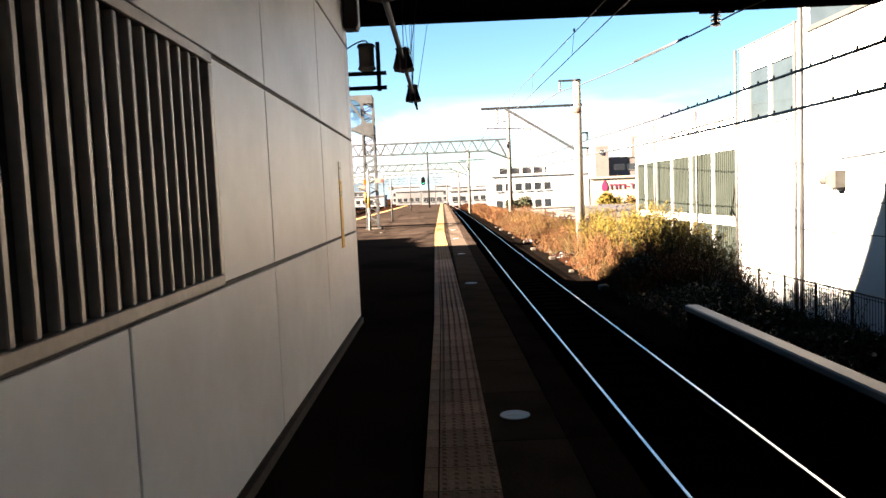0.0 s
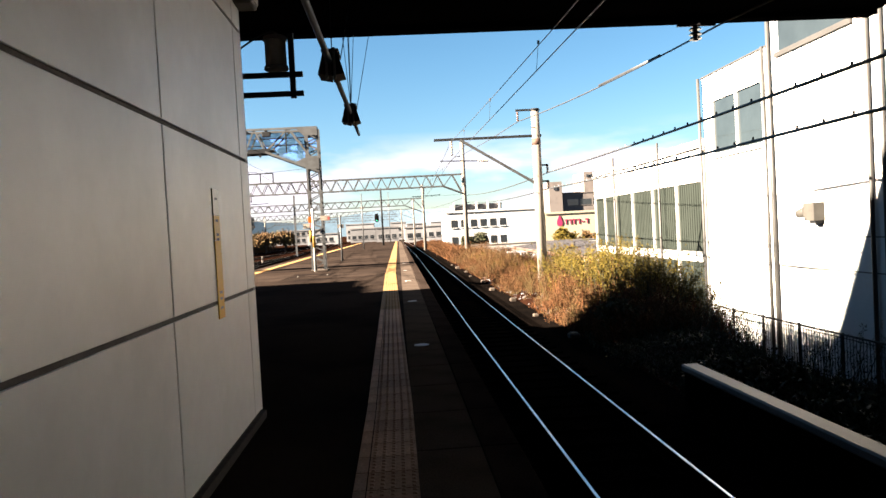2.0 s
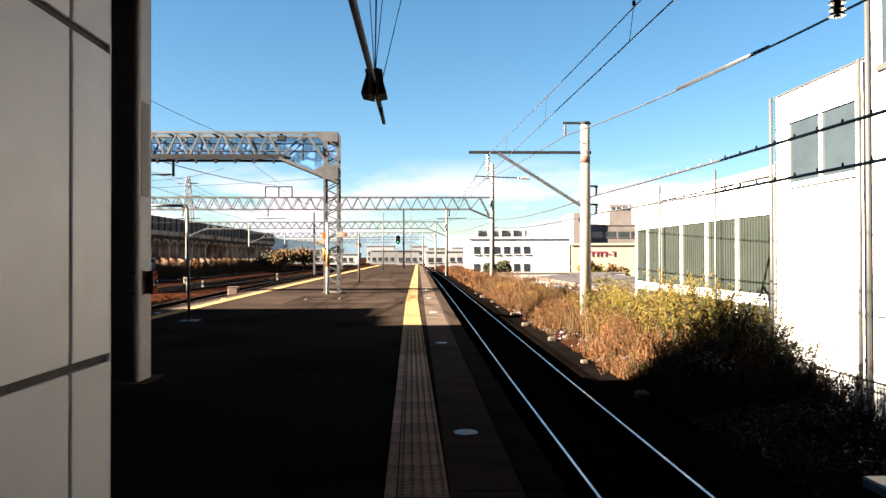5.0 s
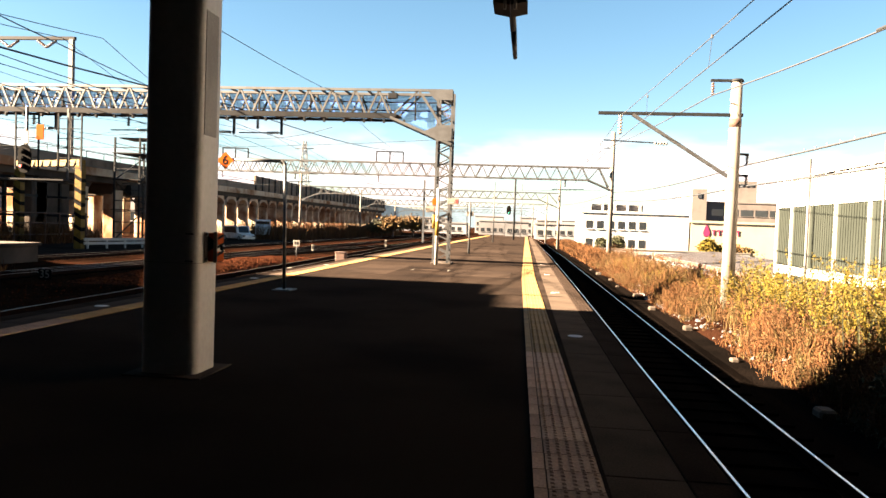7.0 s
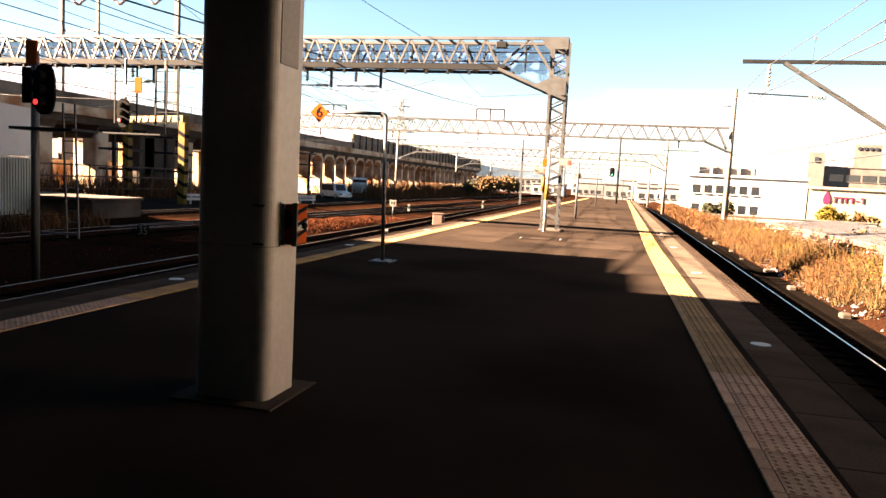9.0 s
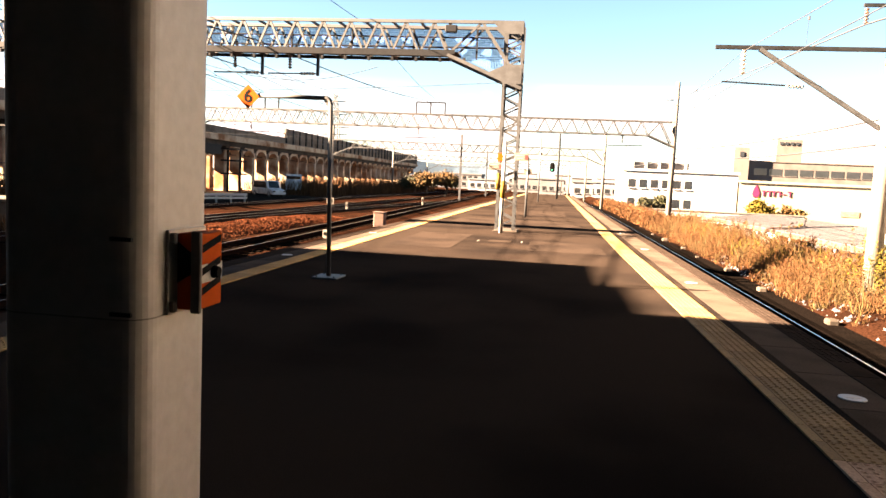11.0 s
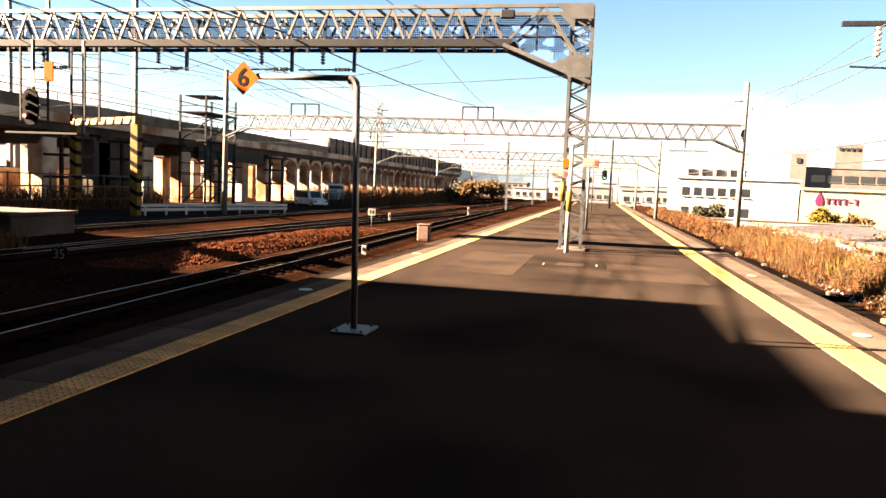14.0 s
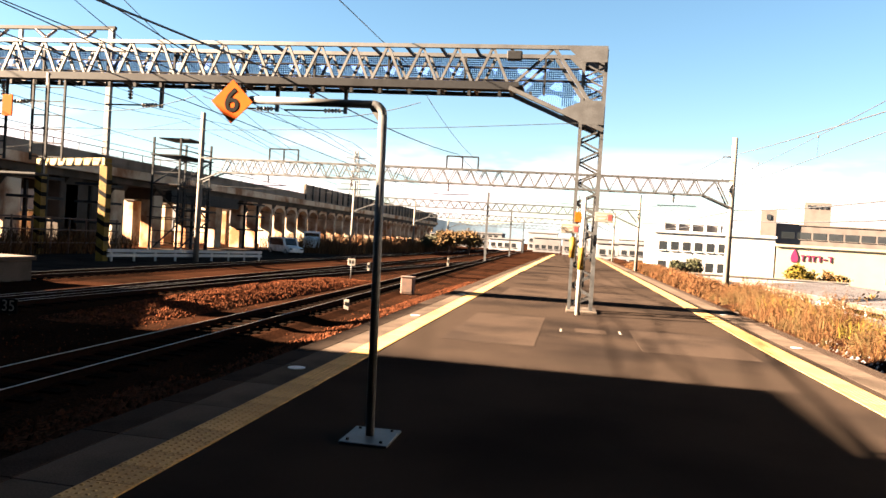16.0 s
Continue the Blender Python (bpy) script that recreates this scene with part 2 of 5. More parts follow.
def rbox(x0, y0, z0, x1, y1, z1, r=0.01, seg=1):
    """A box with rounded edges, as a bmesh of its own."""
    bm = box(bmesh.new(), x0, y0, z0, x1, y1, z1)
    bmesh.ops.bevel(bm, geom=bm.edges[:], offset=r, segments=seg, affect="EDGES", profile=0.5)
    return bm


def B(*c):
    return box(bmesh.new(), *c)


def rod(bm, p, q, r0, r1=None, seg=8, caps=True):
    """A round bar from p to q, which may taper."""
    p, q = Vector(p), Vector(q)
    r1 = r0 if r1 is None else r1
    d = (q - p).normalized()
    u = d.orthogonal().normalized()
    w = d.cross(u)
    rings = []
    for c, r in ((p, r0), (q, r1)):
        rings.append([bm.verts.new(c + (u * math.cos(k * math.tau / seg) + w * math.sin(k * math.tau / seg)) * r) for k in range(seg)])
    for k in range(seg):
        f = bm.faces.new((rings[0][k], rings[0][(k + 1) % seg], rings[1][(k + 1) % seg], rings[1][k]))
        f.smooth = seg > 6
    if caps:
        bm.faces.new(rings[0][::-1])
        bm.faces.new(rings[1])
    return bm


def R(p, q, r0, r1=None, seg=8):
    return rod(bmesh.new(), p, q, r0, r1, seg)


def bar(bm, p, q, w, h):
    """A square bar from p to q, w wide and h high."""
    p, q = Vector(p), Vector(q)
    d = (q - p).normalized()
    side = d.cross(Vector((0, 0, 1)))
    side = side.normalized() if side.length > 1e-4 else Vector((1, 0, 0))
    up = side.cross(d)
    a = [[bm.verts.new(c + side * sx * w / 2 + up * sz * h / 2) for sx, sz in ((-1, -1), (1, -1), (1, 1), (-1, 1))] for c in (p, q)]
    for k in range(4):
        bm.faces.new((a[0][k], a[0][(k + 1) % 4], a[1][(k + 1) % 4], a[1][k]))
    bm.faces.new(a[0][::-1])
    bm.faces.new(a[1])
    return bm


def prism(pts, axis, a, b):
    """An outline pushed out along an axis, from a to b."""
    bm = bmesh.new()
    at = {"x": lambda u, v, t: (t, u, v), "y": lambda u, v, t: (u, t, v), "z": lambda u, v, t: (u, v, t)}[axis]
    lo, hi = [bm.verts.new(at(u, v, a)) for u, v in pts], [bm.verts.new(at(u, v, b)) for u, v in pts]
    for k in range(len(pts)):
        bm.faces.new((lo[k], lo[(k + 1) % len(pts)], hi[(k + 1) % len(pts)], hi[k]))
    bm.faces.new(lo[::-1])
    bm.faces.new(hi)
    bmesh.ops.recalc_face_normals(bm, faces=bm.faces[:])
    return bm


def tube(bm, pts, r, seg=5):
    """One unbroken round line through the points."""
    pts = [Vector(p) for p in pts]
    rings = []
    for k, c in enumerate(pts):
        d = (pts[min(k + 1, len(pts) - 1)] - pts[max(k - 1, 0)]).normalized()
        u = d.cross(Vector((0.3, 0.1, 1))).normalized()
        w = d.cross(u)
        rings.append([bm.verts.new(c + (u * math.cos(a * math.tau / seg) + w * math.sin(a * math.tau / seg)) * r) for a in range(seg)])
    for a, b in zip(rings, rings[1:]):
        for k in range(seg):
            bm.faces.new((a[k], a[(k + 1) % seg], b[(k + 1) % seg], b[k]))
    return bm


def hung(p, q, sag, n=8):
    p, q = Vector(p), Vector(q)
    return [p.lerp(q, k / n) - Vector((0, 0, sag * 4 * (k / n) * (1 - k / n))) for k in range(n + 1)]


def mesh_of(name, bm, material):
    me = bpy.data.meshes.new(name)
    bm.to_mesh(me)
    bm.free()
    me.materials.append(M[material])
    return me


def part(name, bm, material, parent=None, label=""):
    ob = new(name, bm if isinstance(bm, bpy.types.Mesh) else mesh_of(name, bm, material))
    ob.parent = parent
    return tagged(ob, label)


def setting(name, bm, material, label="", category=""):
    return tagged(part(name, bm, material), label, category, "", "structure")


def thing(name, label, category, group="", at=(0, 0, 0)):
    ob = new(name)
    ob.empty_display_size = 0.1
    ob.location = at
    return tagged(ob, label, category, group)


# ---- ground and platform ----
GL = -1.25          # trackbed
LOW = -3.6          # street level beyond the embankment
def crest(y):
    return 0.20 + 0.35 * min(1.0, max(0.0, (y - 16) / 6))


def ground_z(x, y):
    h = crest(y)
    if x < 4.4:
        return GL
    if x < 6.4:
        return GL + (x - 4.4) / 2.0 * h
    if x < 10.4:
        return GL + h - (x - 6.4) / 4.0 * (GL + h - LOW)
    return LOW


xs = [-1500, -400, -120, -60, -40, -30, -26, -22, -18, -14, -10, -7, -4, 0, 3, 4.4, 5.4, 6.4, 7.4, 8.4, 9.4, 10.4, 11, 14, 20, 40, 80, 200, 500, 1500]
ys = [-600, -100, -40, -20] + list(range(-12, 100, 3)) + [110, 130, 160, 220, 400, 900, 2500]
gm = bmesh.new()
gv = [[gm.verts.new((x, y, ground_z(x, y) + (noise.noise(Vector((x, y, 0)) * 0.4) * 0.06 if 4.4 < x < 10 else 0))) for x in xs] for y in ys]
for a, b in zip(gv, gv[1:]):
    for k in range(len(xs) - 1):
        gm.faces.new((a[k], a[k + 1], b[k + 1], b[k]))
setting("ground", gm, "ballast", "brown stony ground that spreads beneath the tracks", "ground")

P0, P1 = -16.0, 128.0
platform = setting("platform", B(-6.08, P0, -1.3, 0.26, P1, 0.0), "asphalt", "worn dark asphalt platform between two tracks", "platform")
part("platform_wall", B(0.26, P0, -1.3, 0.86, P1, -0.16), "conc_dark", platform, "stained concrete platform side")
part("platform_wall", B(-6.70, P0, -1.3, -6.08, P1, -0.16), "conc_dark", platform, "stained concrete platform side")
setting("yard", B(-43, 38, GL - 0.1, -27.4, 120, GL + 0.03), "asphalt", "dark asphalt yard beside the viaduct", "yard")
setting("car_park", B(11.5, 52, LOW - 0.2, 75, 200, LOW + 0.02), "lot", "grey asphalt car park below the line", "car park")

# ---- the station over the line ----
setting("station_bridge", B(-46, -16, 5.2, 9.6, 16.0, 8.7), "black", "station building that spans the tracks, underside shade painted in", "bridge")
# out-of-view block, added to shade the ground left of the platform
setting("station_back_block", B(-90, -30, -1.25, -33.0, 26.5, 12.0), "conc_dark", "unseen block added behind the station to cast shade", "building")
# added behind the viewpoint to hold back light from the open end
setting("station_rear_wall", B(-20.3, -16.4, -1.3, -0.92, -16.02, 5.2), "conc_dark", "unseen wall added to keep light out from behind", "wall")
# unseen end piece, cut lower so its shadow clears the stop sign
setting("station_block_end", B(-32.9, 18.11, -1.25, -20.4, 20.8, 8.84), "conc_dark", "unseen block end, lowered so sun reaches the stop sign", "building")
# second unseen blocker, placed to keep the column's near face dark
setting("station_side_wall", B(8.5, -16.4, LOW, 30, -16.02, 5.2), "conc_dark", "unseen wall added beside the track to keep light off the column", "wall")
# unseen, added on top so the bridge's shadow reaches the white hall
setting("station_upper_floor", B(-17, -16, 8.71, 9.6, 16.0, 11.2), "conc_dark", "unseen block added on the bridge to shade the white hall", "building")
setting("station_block", B(-32.9, -30, -1.25, -20.4, 18.1, 9.0), "conc_dark", "tall station block beside the tracks", "building")
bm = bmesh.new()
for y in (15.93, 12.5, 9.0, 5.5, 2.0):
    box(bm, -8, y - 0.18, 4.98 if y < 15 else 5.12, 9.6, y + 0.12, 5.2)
setting("bridge_beams", bm, "black", "steel beams under the station, painted black for shade", "beam")
# ---- station wall ----
WX = -0.93
wall = setting("wall_station", B(-5.2, -14, 0.0, WX - 0.014, 8.17, 5.2), "joint", "pale enamel panel wall of the station room", "wall")
COLS = (-5.65, -3.7, -1.75, 0.25, 2.19, 4.16, 6.06, 7.90, 8.18)
ROWZ = (0.07, 1.045, 2.055, 3.075, 4.1, 5.19)
for r in range(5):
    for c in range(8):
        y0, y1, z0, z1 = COLS[c] + 0.009, COLS[c + 1] - 0.009, ROWZ[r] + 0.013, ROWZ[r + 1] - 0.013
        if r == 1:
            if y1 < 3.0:
                continue
            y0 = max(y0, 3.12)
        part("panel", rbox(WX - 0.013, y0, z0, WX, y1, z1, 0.003), "panel", wall)
part("panel", rbox(-1.4, 8.17, 0.07, WX, 8.182, 5.19, 0.003), "panel", wall)
part("plinth", B(-5.2, -14, 0, WX + 0.025, 8.21, 0.06), "conc_dark", wall, "dark concrete plinth")
window = setting("window_1", B(WX - 0.085, -3.7, 1.10, WX - 0.075, 3.10, 2.02), "room_glass", "dark station window behind upright metal bars", "window")
for z0, z1 in ((1.055, 1.10), (2.0, 2.045)):
    part("window_frame", rbox(WX - 0.06, -3.7, z0, WX + 0.028, 3.11, z1, 0.004), "alu", window, "brown aluminium rail")
for y in (3.06, -0.35):
    part("window_frame", rbox(WX - 0.06, y, 1.10, WX + 0.026, y + 0.05, 2.0, 0.004), "alu", window)
slat = mesh_of("slat", rbox(WX - 0.04, -0.014, 1.10, WX + 0.018, 0.014, 2.0, 0.004), "alu")
for k in range(40):
    part("slat", slat, "alu", window).location = (0, 2.96 - 0.108 * k, 0)
for y in (2.62, 1.75, 0.9, 0.0):
    part("mullion", rbox(WX - 0.074, y, 1.10, WX - 0.05, y + 0.05, 2.0, 0.004), "alu", window)
part("glass_rail", rbox(WX - 0.074, -3.7, 1.16, WX - 0.055, 3.06, 1.19, 0.003), "alu", window)

marker = thing("wall_marker", "tall narrow yellow marker plate with a bleached top", "sign", at=(WX, 6.96, 0.94))
part("plate", rbox(0.001, 0.0, 0.0, 0.008, 0.15, 0.50, 0.002), "marker_y", marker)
part("faded_band", rbox(0.001, 0.0, 0.502, 0.008, 0.15, 0.66, 0.002), "marker_m", marker, "fading yellow band")
part("faded_top", rbox(0.001, 0.0, 0.662, 0.008, 0.15, 0.83, 0.002), "marker_w", marker, "bleached pale yellow top")
for z in (0.76, 0.62, 0.53, 0.50, 0.16, 0.12, 0.06):
    part("bar", B(0.0082, 0.045, z, 0.0088, 0.11, z + 0.016), "primer" if z > 0.4 else "alu", marker)

horn = thing("wall_box", "brown weathered junction box fixed at the wall corner", "box", at=(WX, 8.06, 3.24))
part("body", rbox(0.001, -0.12, 0, 0.15, 0.12, 0.38, 0.02, 2), "primer", horn)
part("lid", rbox(0.151, -0.10, 0.03, 0.16, 0.10, 0.35, 0.004), "alu", horn)

arm = thing("wall_bracket", "dark steel bracket that carries an insulator and a looped cable", "bracket", at=(-0.68, 9.25, 2.75))
for z in (0.04, 0.22):
    part("bar", bar(bmesh.new(), (-1.6, 0, z), (0.10, 0, z), 0.05, 0.045), "dark_steel", arm)
part("upright", B(-0.02, -0.03, 0.0, 0.03, 0.03, 0.60), "dark_steel", arm)
part("upright", B(-1.62, -0.03, -2.75, -1.56, 0.03, 0.60), "dark_steel", arm)
ins = bmesh.new()
rod(ins, (-0.14, 0, 0.26), (-0.14, 0, 0.58), 0.10, 0.10, 14)
for z in (0.27, 0.54):
    rod(ins, (-0.14, 0, z), (-0.14, 0, z + 0.03), 0.115, 0.11, 14)
part("insulator", ins, "primer", arm)
loop = bmesh.new()
pts = [(-0.12 - 0.30 * (1 - math.cos(a)) / 1.2, 0, 0.60 + 0.04 * math.sin(a * 2) - 0.16 * (a / 2.6) ** 2) for a in [k * 0.26 for k in range(11)]]
tube(loop, pts, 0.010)
part("cable", loop, "wire", arm)

# ---- hanging line with insulators ----
hang = thing("hanging_line", "thick dark hanging tube with brown insulator blocks under the bridge", "overhead line", at=(-0.43, 0, 3.42))
part("tube", R((-0.05, -6, 0.06), (0.0, 15.6, 0.0), 0.034, 0.034, 12), "dark_steel", hang)
part("tip", R((0.0, 15.6, 0.0), (0.0, 16.85, -0.01), 0.034, 0.026, 12), "dark_steel", hang)
for y in (6.9, 10.9, 14.45):
    blk = thing("insulator", "", "")
    blk.parent, blk.location = hang, (0, y, 0.0)
    part("block", prism([(-0.085, 0.11), (-0.006, 0.11), (-0.006, -0.16), (-0.15, -0.13)], "y", -0.19, 0.19), "rust", blk, "rust-brown half of the insulator")
    part("block", prism([(0.006, 0.11), (0.085, 0.11), (0.15, -0.13), (0.006, -0.16)], "y", -0.19, 0.19), "dark_steel", blk)
    part("clamp", rbox(-0.10, -0.21, 0.111, 0.10, 0.21, 0.15, 0.01), "conc", blk, "pale clamp plate")
    for s in (-0.045, 0.045):
        part("bolt", R((s, -0.20, -0.20), (s, -0.20, 0.16), 0.014, 0.014, 8), "pale_ins", blk)
    part("hanger", R((0, 0.1, 0.14), (0.03, 0.1, 1.70 if y < 13 else 1.62), 0.007, 0.007, 5), "wire", blk)
for x in (-0.16, -0.06, 0.05, 0.34):
    part("strand", R((0.0 if x < 0.1 else 0.1, 14.5, 0.12), (x, 15.85, 1.74), 0.006, 0.006, 5), "wire", hang)
part("strand", R((0.1, 11.0, 0.10), (0.26, 12.4, 1.60), 0.006, 0.006, 5), "wire", hang)

# ---- column ----
def round_rect(x0, y0, x1, y1, r, n=7):
    pts = []
    for cx, cy, a0 in ((x1 - r, y1 - r, 0), (x0 + r, y1 - r, 90), (x0 + r, y0 + r, 180), (x1 - r, y0 + r, 270)):
        pts += [(cx + r * math.cos(radians(a0 + 90 * k / n)), cy + r * math.sin(radians(a0 + 90 * k / n))) for k in range(n + 1)]
    return pts
col = setting("column", prism(round_rect(-3.46, 13.78, -2.96, 14.23, 0.085), "z", 0.012, 5.2), "column", "scuffed cream-painted steel column on a base plate", "column")
part("seam", prism(round_rect(-3.4615, 13.7785, -2.9585, 14.2315, 0.086), "z", 0.955, 0.960), "primer", col, "faint horizontal weld seam")
part("base_plate", rbox(-3.55, 13.67, 0.0, -2.86, 14.33, 0.012, 0.003), "slab", col, "worn flush base plate")
part("patch", rbox(-2.961, 13.86, 2.05, -2.955, 14.10, 3.1, 0.002), "primer", col, "bare rectangle left by a removed sign")
for z in (0.97, 1.20):
    part("strap", B(-3.06, 13.768, z, -2.99, 13.779, z + 0.012), "dark_steel", col)
button = thing("emergency_box", "orange and black striped emergency button box on the column", "button box", at=(-2.958, 13.96, 0.955))
part("back_plate", rbox(0.0, -0.05, 0, 0.010, 0.20, 0.275, 0.003), "alu", button)
for z in (0.01, 0.23):
    part("hinge", rbox(0.010, -0.048, z, 0.030, -0.025, z + 0.035, 0.004), "conc", button, "pale steel hinge")
part("body", rbox(0.011, 0.0, 0.012, 0.085, 0.17, 0.262, 0.006, 2), "orange", button)
part("stripe", prism([(0.014, 0.10), (0.062, 0.13), (0.062, 0.20), (0.014, 0.235)], "y", -0.003, -0.0005), "sign_black", button, "black diagonal stripe")
part("cover_frame", rbox(0.064, -0.012, 0.004, 0.098, 0.004, 0.272, 0.004), "conc", button, "grey steel edge of the cover")
part("side_stripe", rbox(0.0855, 0.005, 0.10, 0.089, 0.165, 0.16, 0.001), "white_paint", button, "white band")
for z in (0.06, 0.125, 0.20):
    part("side_stripe", prism([(0.02, z), (0.15, z + 0.03), (0.15, z + 0.055), (0.02, z + 0.025)], "x", 0.0895, 0.0905), "sign_black", button)
part("knob", R((0.089, 0.10, 0.13), (0.11, 0.10, 0.13), 0.022, 0.018, 12), "sign_black", button)

# ---- platform details ----
def strip_x(y):
    return -0.095 - 0.0098 * (min(max(y, 8), 28) - 8)

def disc(x, y, r=0.095):
    d = thing("floor_disc", "white round boarding mark with a dark rim on the paving", "floor marker", "boarding marks along the platform edge", (x, y, 0.004))
    part("plate", R((0, 0, 0), (0, 0, 0.006), r, r * 0.98, 24), "white_paint", d)
    part("mark", B(-0.05, -0.015, 0.0065, 0.05, 0.015, 0.0075), "alu", d)
for y in (4.45, 11.4, 17.28, 23.6, 29.7, 35.8):
    disc(0.45, y)
for y in (17.9, 23.9, 30.0, 36.2):
    disc(-6.32, y)

def post_sign(x, y):
    s = thing("stop_sign", "orange diamond stop sign with a black numeral on a bent pipe", "sign", at=(x, y, 0))
    part("base_plate", rbox(-0.17, -0.23, 0.0, 0.19, 0.22, 0.02, 0.004), "steel", s, "flat galvanised base plate")
    for dx, dy in ((-0.12, -0.17), (0.13, -0.17), (-0.12, 0.16), (0.13, 0.16)):
        part("bolt", R((dx, dy, 0.02), (dx, dy, 0.035), 0.014, 0.012, 6), "dark_steel", s)
    part("pole", R((0, 0, 0.02), (-0.045, 0, 2.40), 0.032, 0.032, 14), "steel", s)
    el = bmesh.new()
    q = [(-0.125 + 0.08 * math.cos(a), 0, 2.40 + 0.08 * math.sin(a)) for a in [k * math.pi / 12 for k in range(7)]]
    tube(el, q, 0.032, 14)
    part("elbow", el, "steel", s)
    part("arm", R((-0.125, 0, 2.48), (-1.10, 0, 2.49), 0.030, 0.030, 14), "steel", s)
    part("gusset", prism([(-0.045, 2.31), (-0.155, 2.46), (-0.045, 2.46)], "y", -0.004, 0.004), "steel", s)
    plate = part("plate", prism([(-1.23, 2.298), (-1.063, 2.465), (-1.23, 2.632), (-1.397, 2.465)], "y", -0.045, -0.035), "orange", s, "orange diamond plate")
    cu = bpy.data.curves.new("numeral", "FONT")
    cu.body, cu.size, cu.extrude, cu.align_x, cu.align_y, cu.offset = "6", 0.25, 0.001, "CENTER", "CENTER", 0.004
    tmp = new("numeral", cu)
    me = bpy.data.meshes.new_from_object(tmp)
    bpy.data.objects.remove(tmp)
    me.materials.clear()
    me.materials.append(M["sign_black"])
    n = part("numeral", me, "sign_black", plate)
    n.matrix_basis = pose(-1.23, -0.047, 2.465, 90, 0, 0)
post_sign(-4.83, 21.58)

# ---- tracks ----
def track(name, pts, label, pieces=0, bed_mat="ballast"):
    """Two rails on sleepers along a line of plan points."""
    t = setting(name, bmesh.new(), "sleeper", label, "railway track")
    def along(y):
        for (xa, ya), (xb, yb) in zip(pts, pts[1:]):
            if ya <= y <= yb:
                f = (y - ya) / (yb - ya)
                return xa + (xb - xa) * f
        return pts[-1][0]
    y0, y1 = pts[0][1], pts[-1][1]
    n = int((y1 - y0) / 4)
    yy = [y0 + (y1 - y0) * k / n for k in range(n + 1)]
    for s in (-0.555, 0.555):
        web, top = bmesh.new(), bmesh.new()
        for a, b in zip(yy, yy[1:]):
            xa, xb = along(a) + s, along(b) + s
            bar(web, (xa, a, -1.075), (xb, b, -1.075), 0.03, 0.12)
            bar(web, (xa, a, -1.13), (xb, b, -1.13), 0.125, 0.02)
            bar(web, (xa, a, -1.022), (xb, b, -1.022), 0.058, 0.03)
            bar(top, (xa, a, -1.003), (xb, b, -1.003), 0.026, 0.006)
        part("rail", web, "rail", t, "rusty steel rail")
        part("rail_head", top, "railtop" if bed_mat == "shade_dark" else "dull_rail", t, "bright worn rail head")
    # sleepers on the shaded bed take its painted shade as well
    sl = mesh_of("sleeper", B(-1.0, -0.12, -1.22, 1.0, 0.12, -1.135), "shade_dark" if bed_mat == "shade_dark" else "sleeper")
    rest, y, k = bmesh.new(), y0, 0
    while y < y1:
        if k < pieces:
            part("sleeper", sl, "sleeper", t).location = (along(y), y, 0)
        elif y < 120:
            x = along(y)
            box(rest, x - 1.0, y - 0.12, -1.22, x + 1.0, y + 0.12, -1.135)
        y, k = y + 0.62, k + 1
    tagged(part("sleepers", rest, "sleeper", t), "", "", "", "stuff")
    bed = bmesh.new()
    prof = [(-1.75, GL - 0.05), (-1.15, -1.17), (1.15, -1.17), (1.75, GL - 0.05)]
    rows = [[bed.verts.new((along(y) + u, y, v)) for u, v in prof] for y in yy]
    for a, b in zip(rows, rows[1:]):
        for k in range(3):
            bed.faces.new((a[k], a[k + 1], b[k + 1], b[k]))
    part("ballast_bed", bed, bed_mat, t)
    return t

track("track_1", [(2.42, -16), (2.42, 20), (2.50, 40), (2.55, 70), (2.3, 130), (0.5, 260)], "single track in shade beside the platform edge", 110, "shade_dark")
# strip whose near-black colour paints the platform's shade beside the rails
setting("track_cess", B(0.86, -16, GL - 0.05, 4.4, 128, GL + 0.015), "shade_dark", "ballast strip beside the track, darkened to stand for shade", "ballast")
track("track_2", [(-11.4, -16), (-11.6, 20), (-11.9, 28), (-12.3, 40), (-13.0, 60), (-13.7, 80), (-15.2, 130), (-19, 260)], "rusty track curving gently past the platform", 110)
track("track_3", [(-19.8, -16), (-19.6, 130), (-22, 260)], "second rusty track beyond the first", 0)
track("track_4", [(-19.4, 34), (-18.6, 50), (-16.6, 75), (-14.6, 100)], "crossover track joining two lines", 0)
track("track_5", [(-25.5, -16), (-25.5, 130), (-27, 260)], "far siding track near the viaduct", 0)

M["stone"] = surf("ballast_stone", (0.03328, 0.0112, 0.005632), 0.95, 0, 0.4, 3, 30, 0.3, (0.01408, 0.00608, 0.003584), island=0.6, spec=0.0)
M["heap"] = surf("heaped_ballast", (0.02816, 0.00992, 0.00512), 0.95, 0, 0.7, 1.2, 18, 1.0, (0.0128, 0.00544, 0.003328), spec=0.0)
rs = np.random.RandomState(3)


def heap_z(u, v, h):
    return max(0.0, 1 - u * u) * max(0.0, 1 - v * v) ** 0.6 * h * (1 + 0.3 * noise.noise(Vector((u * 2, v * 6, 2))))


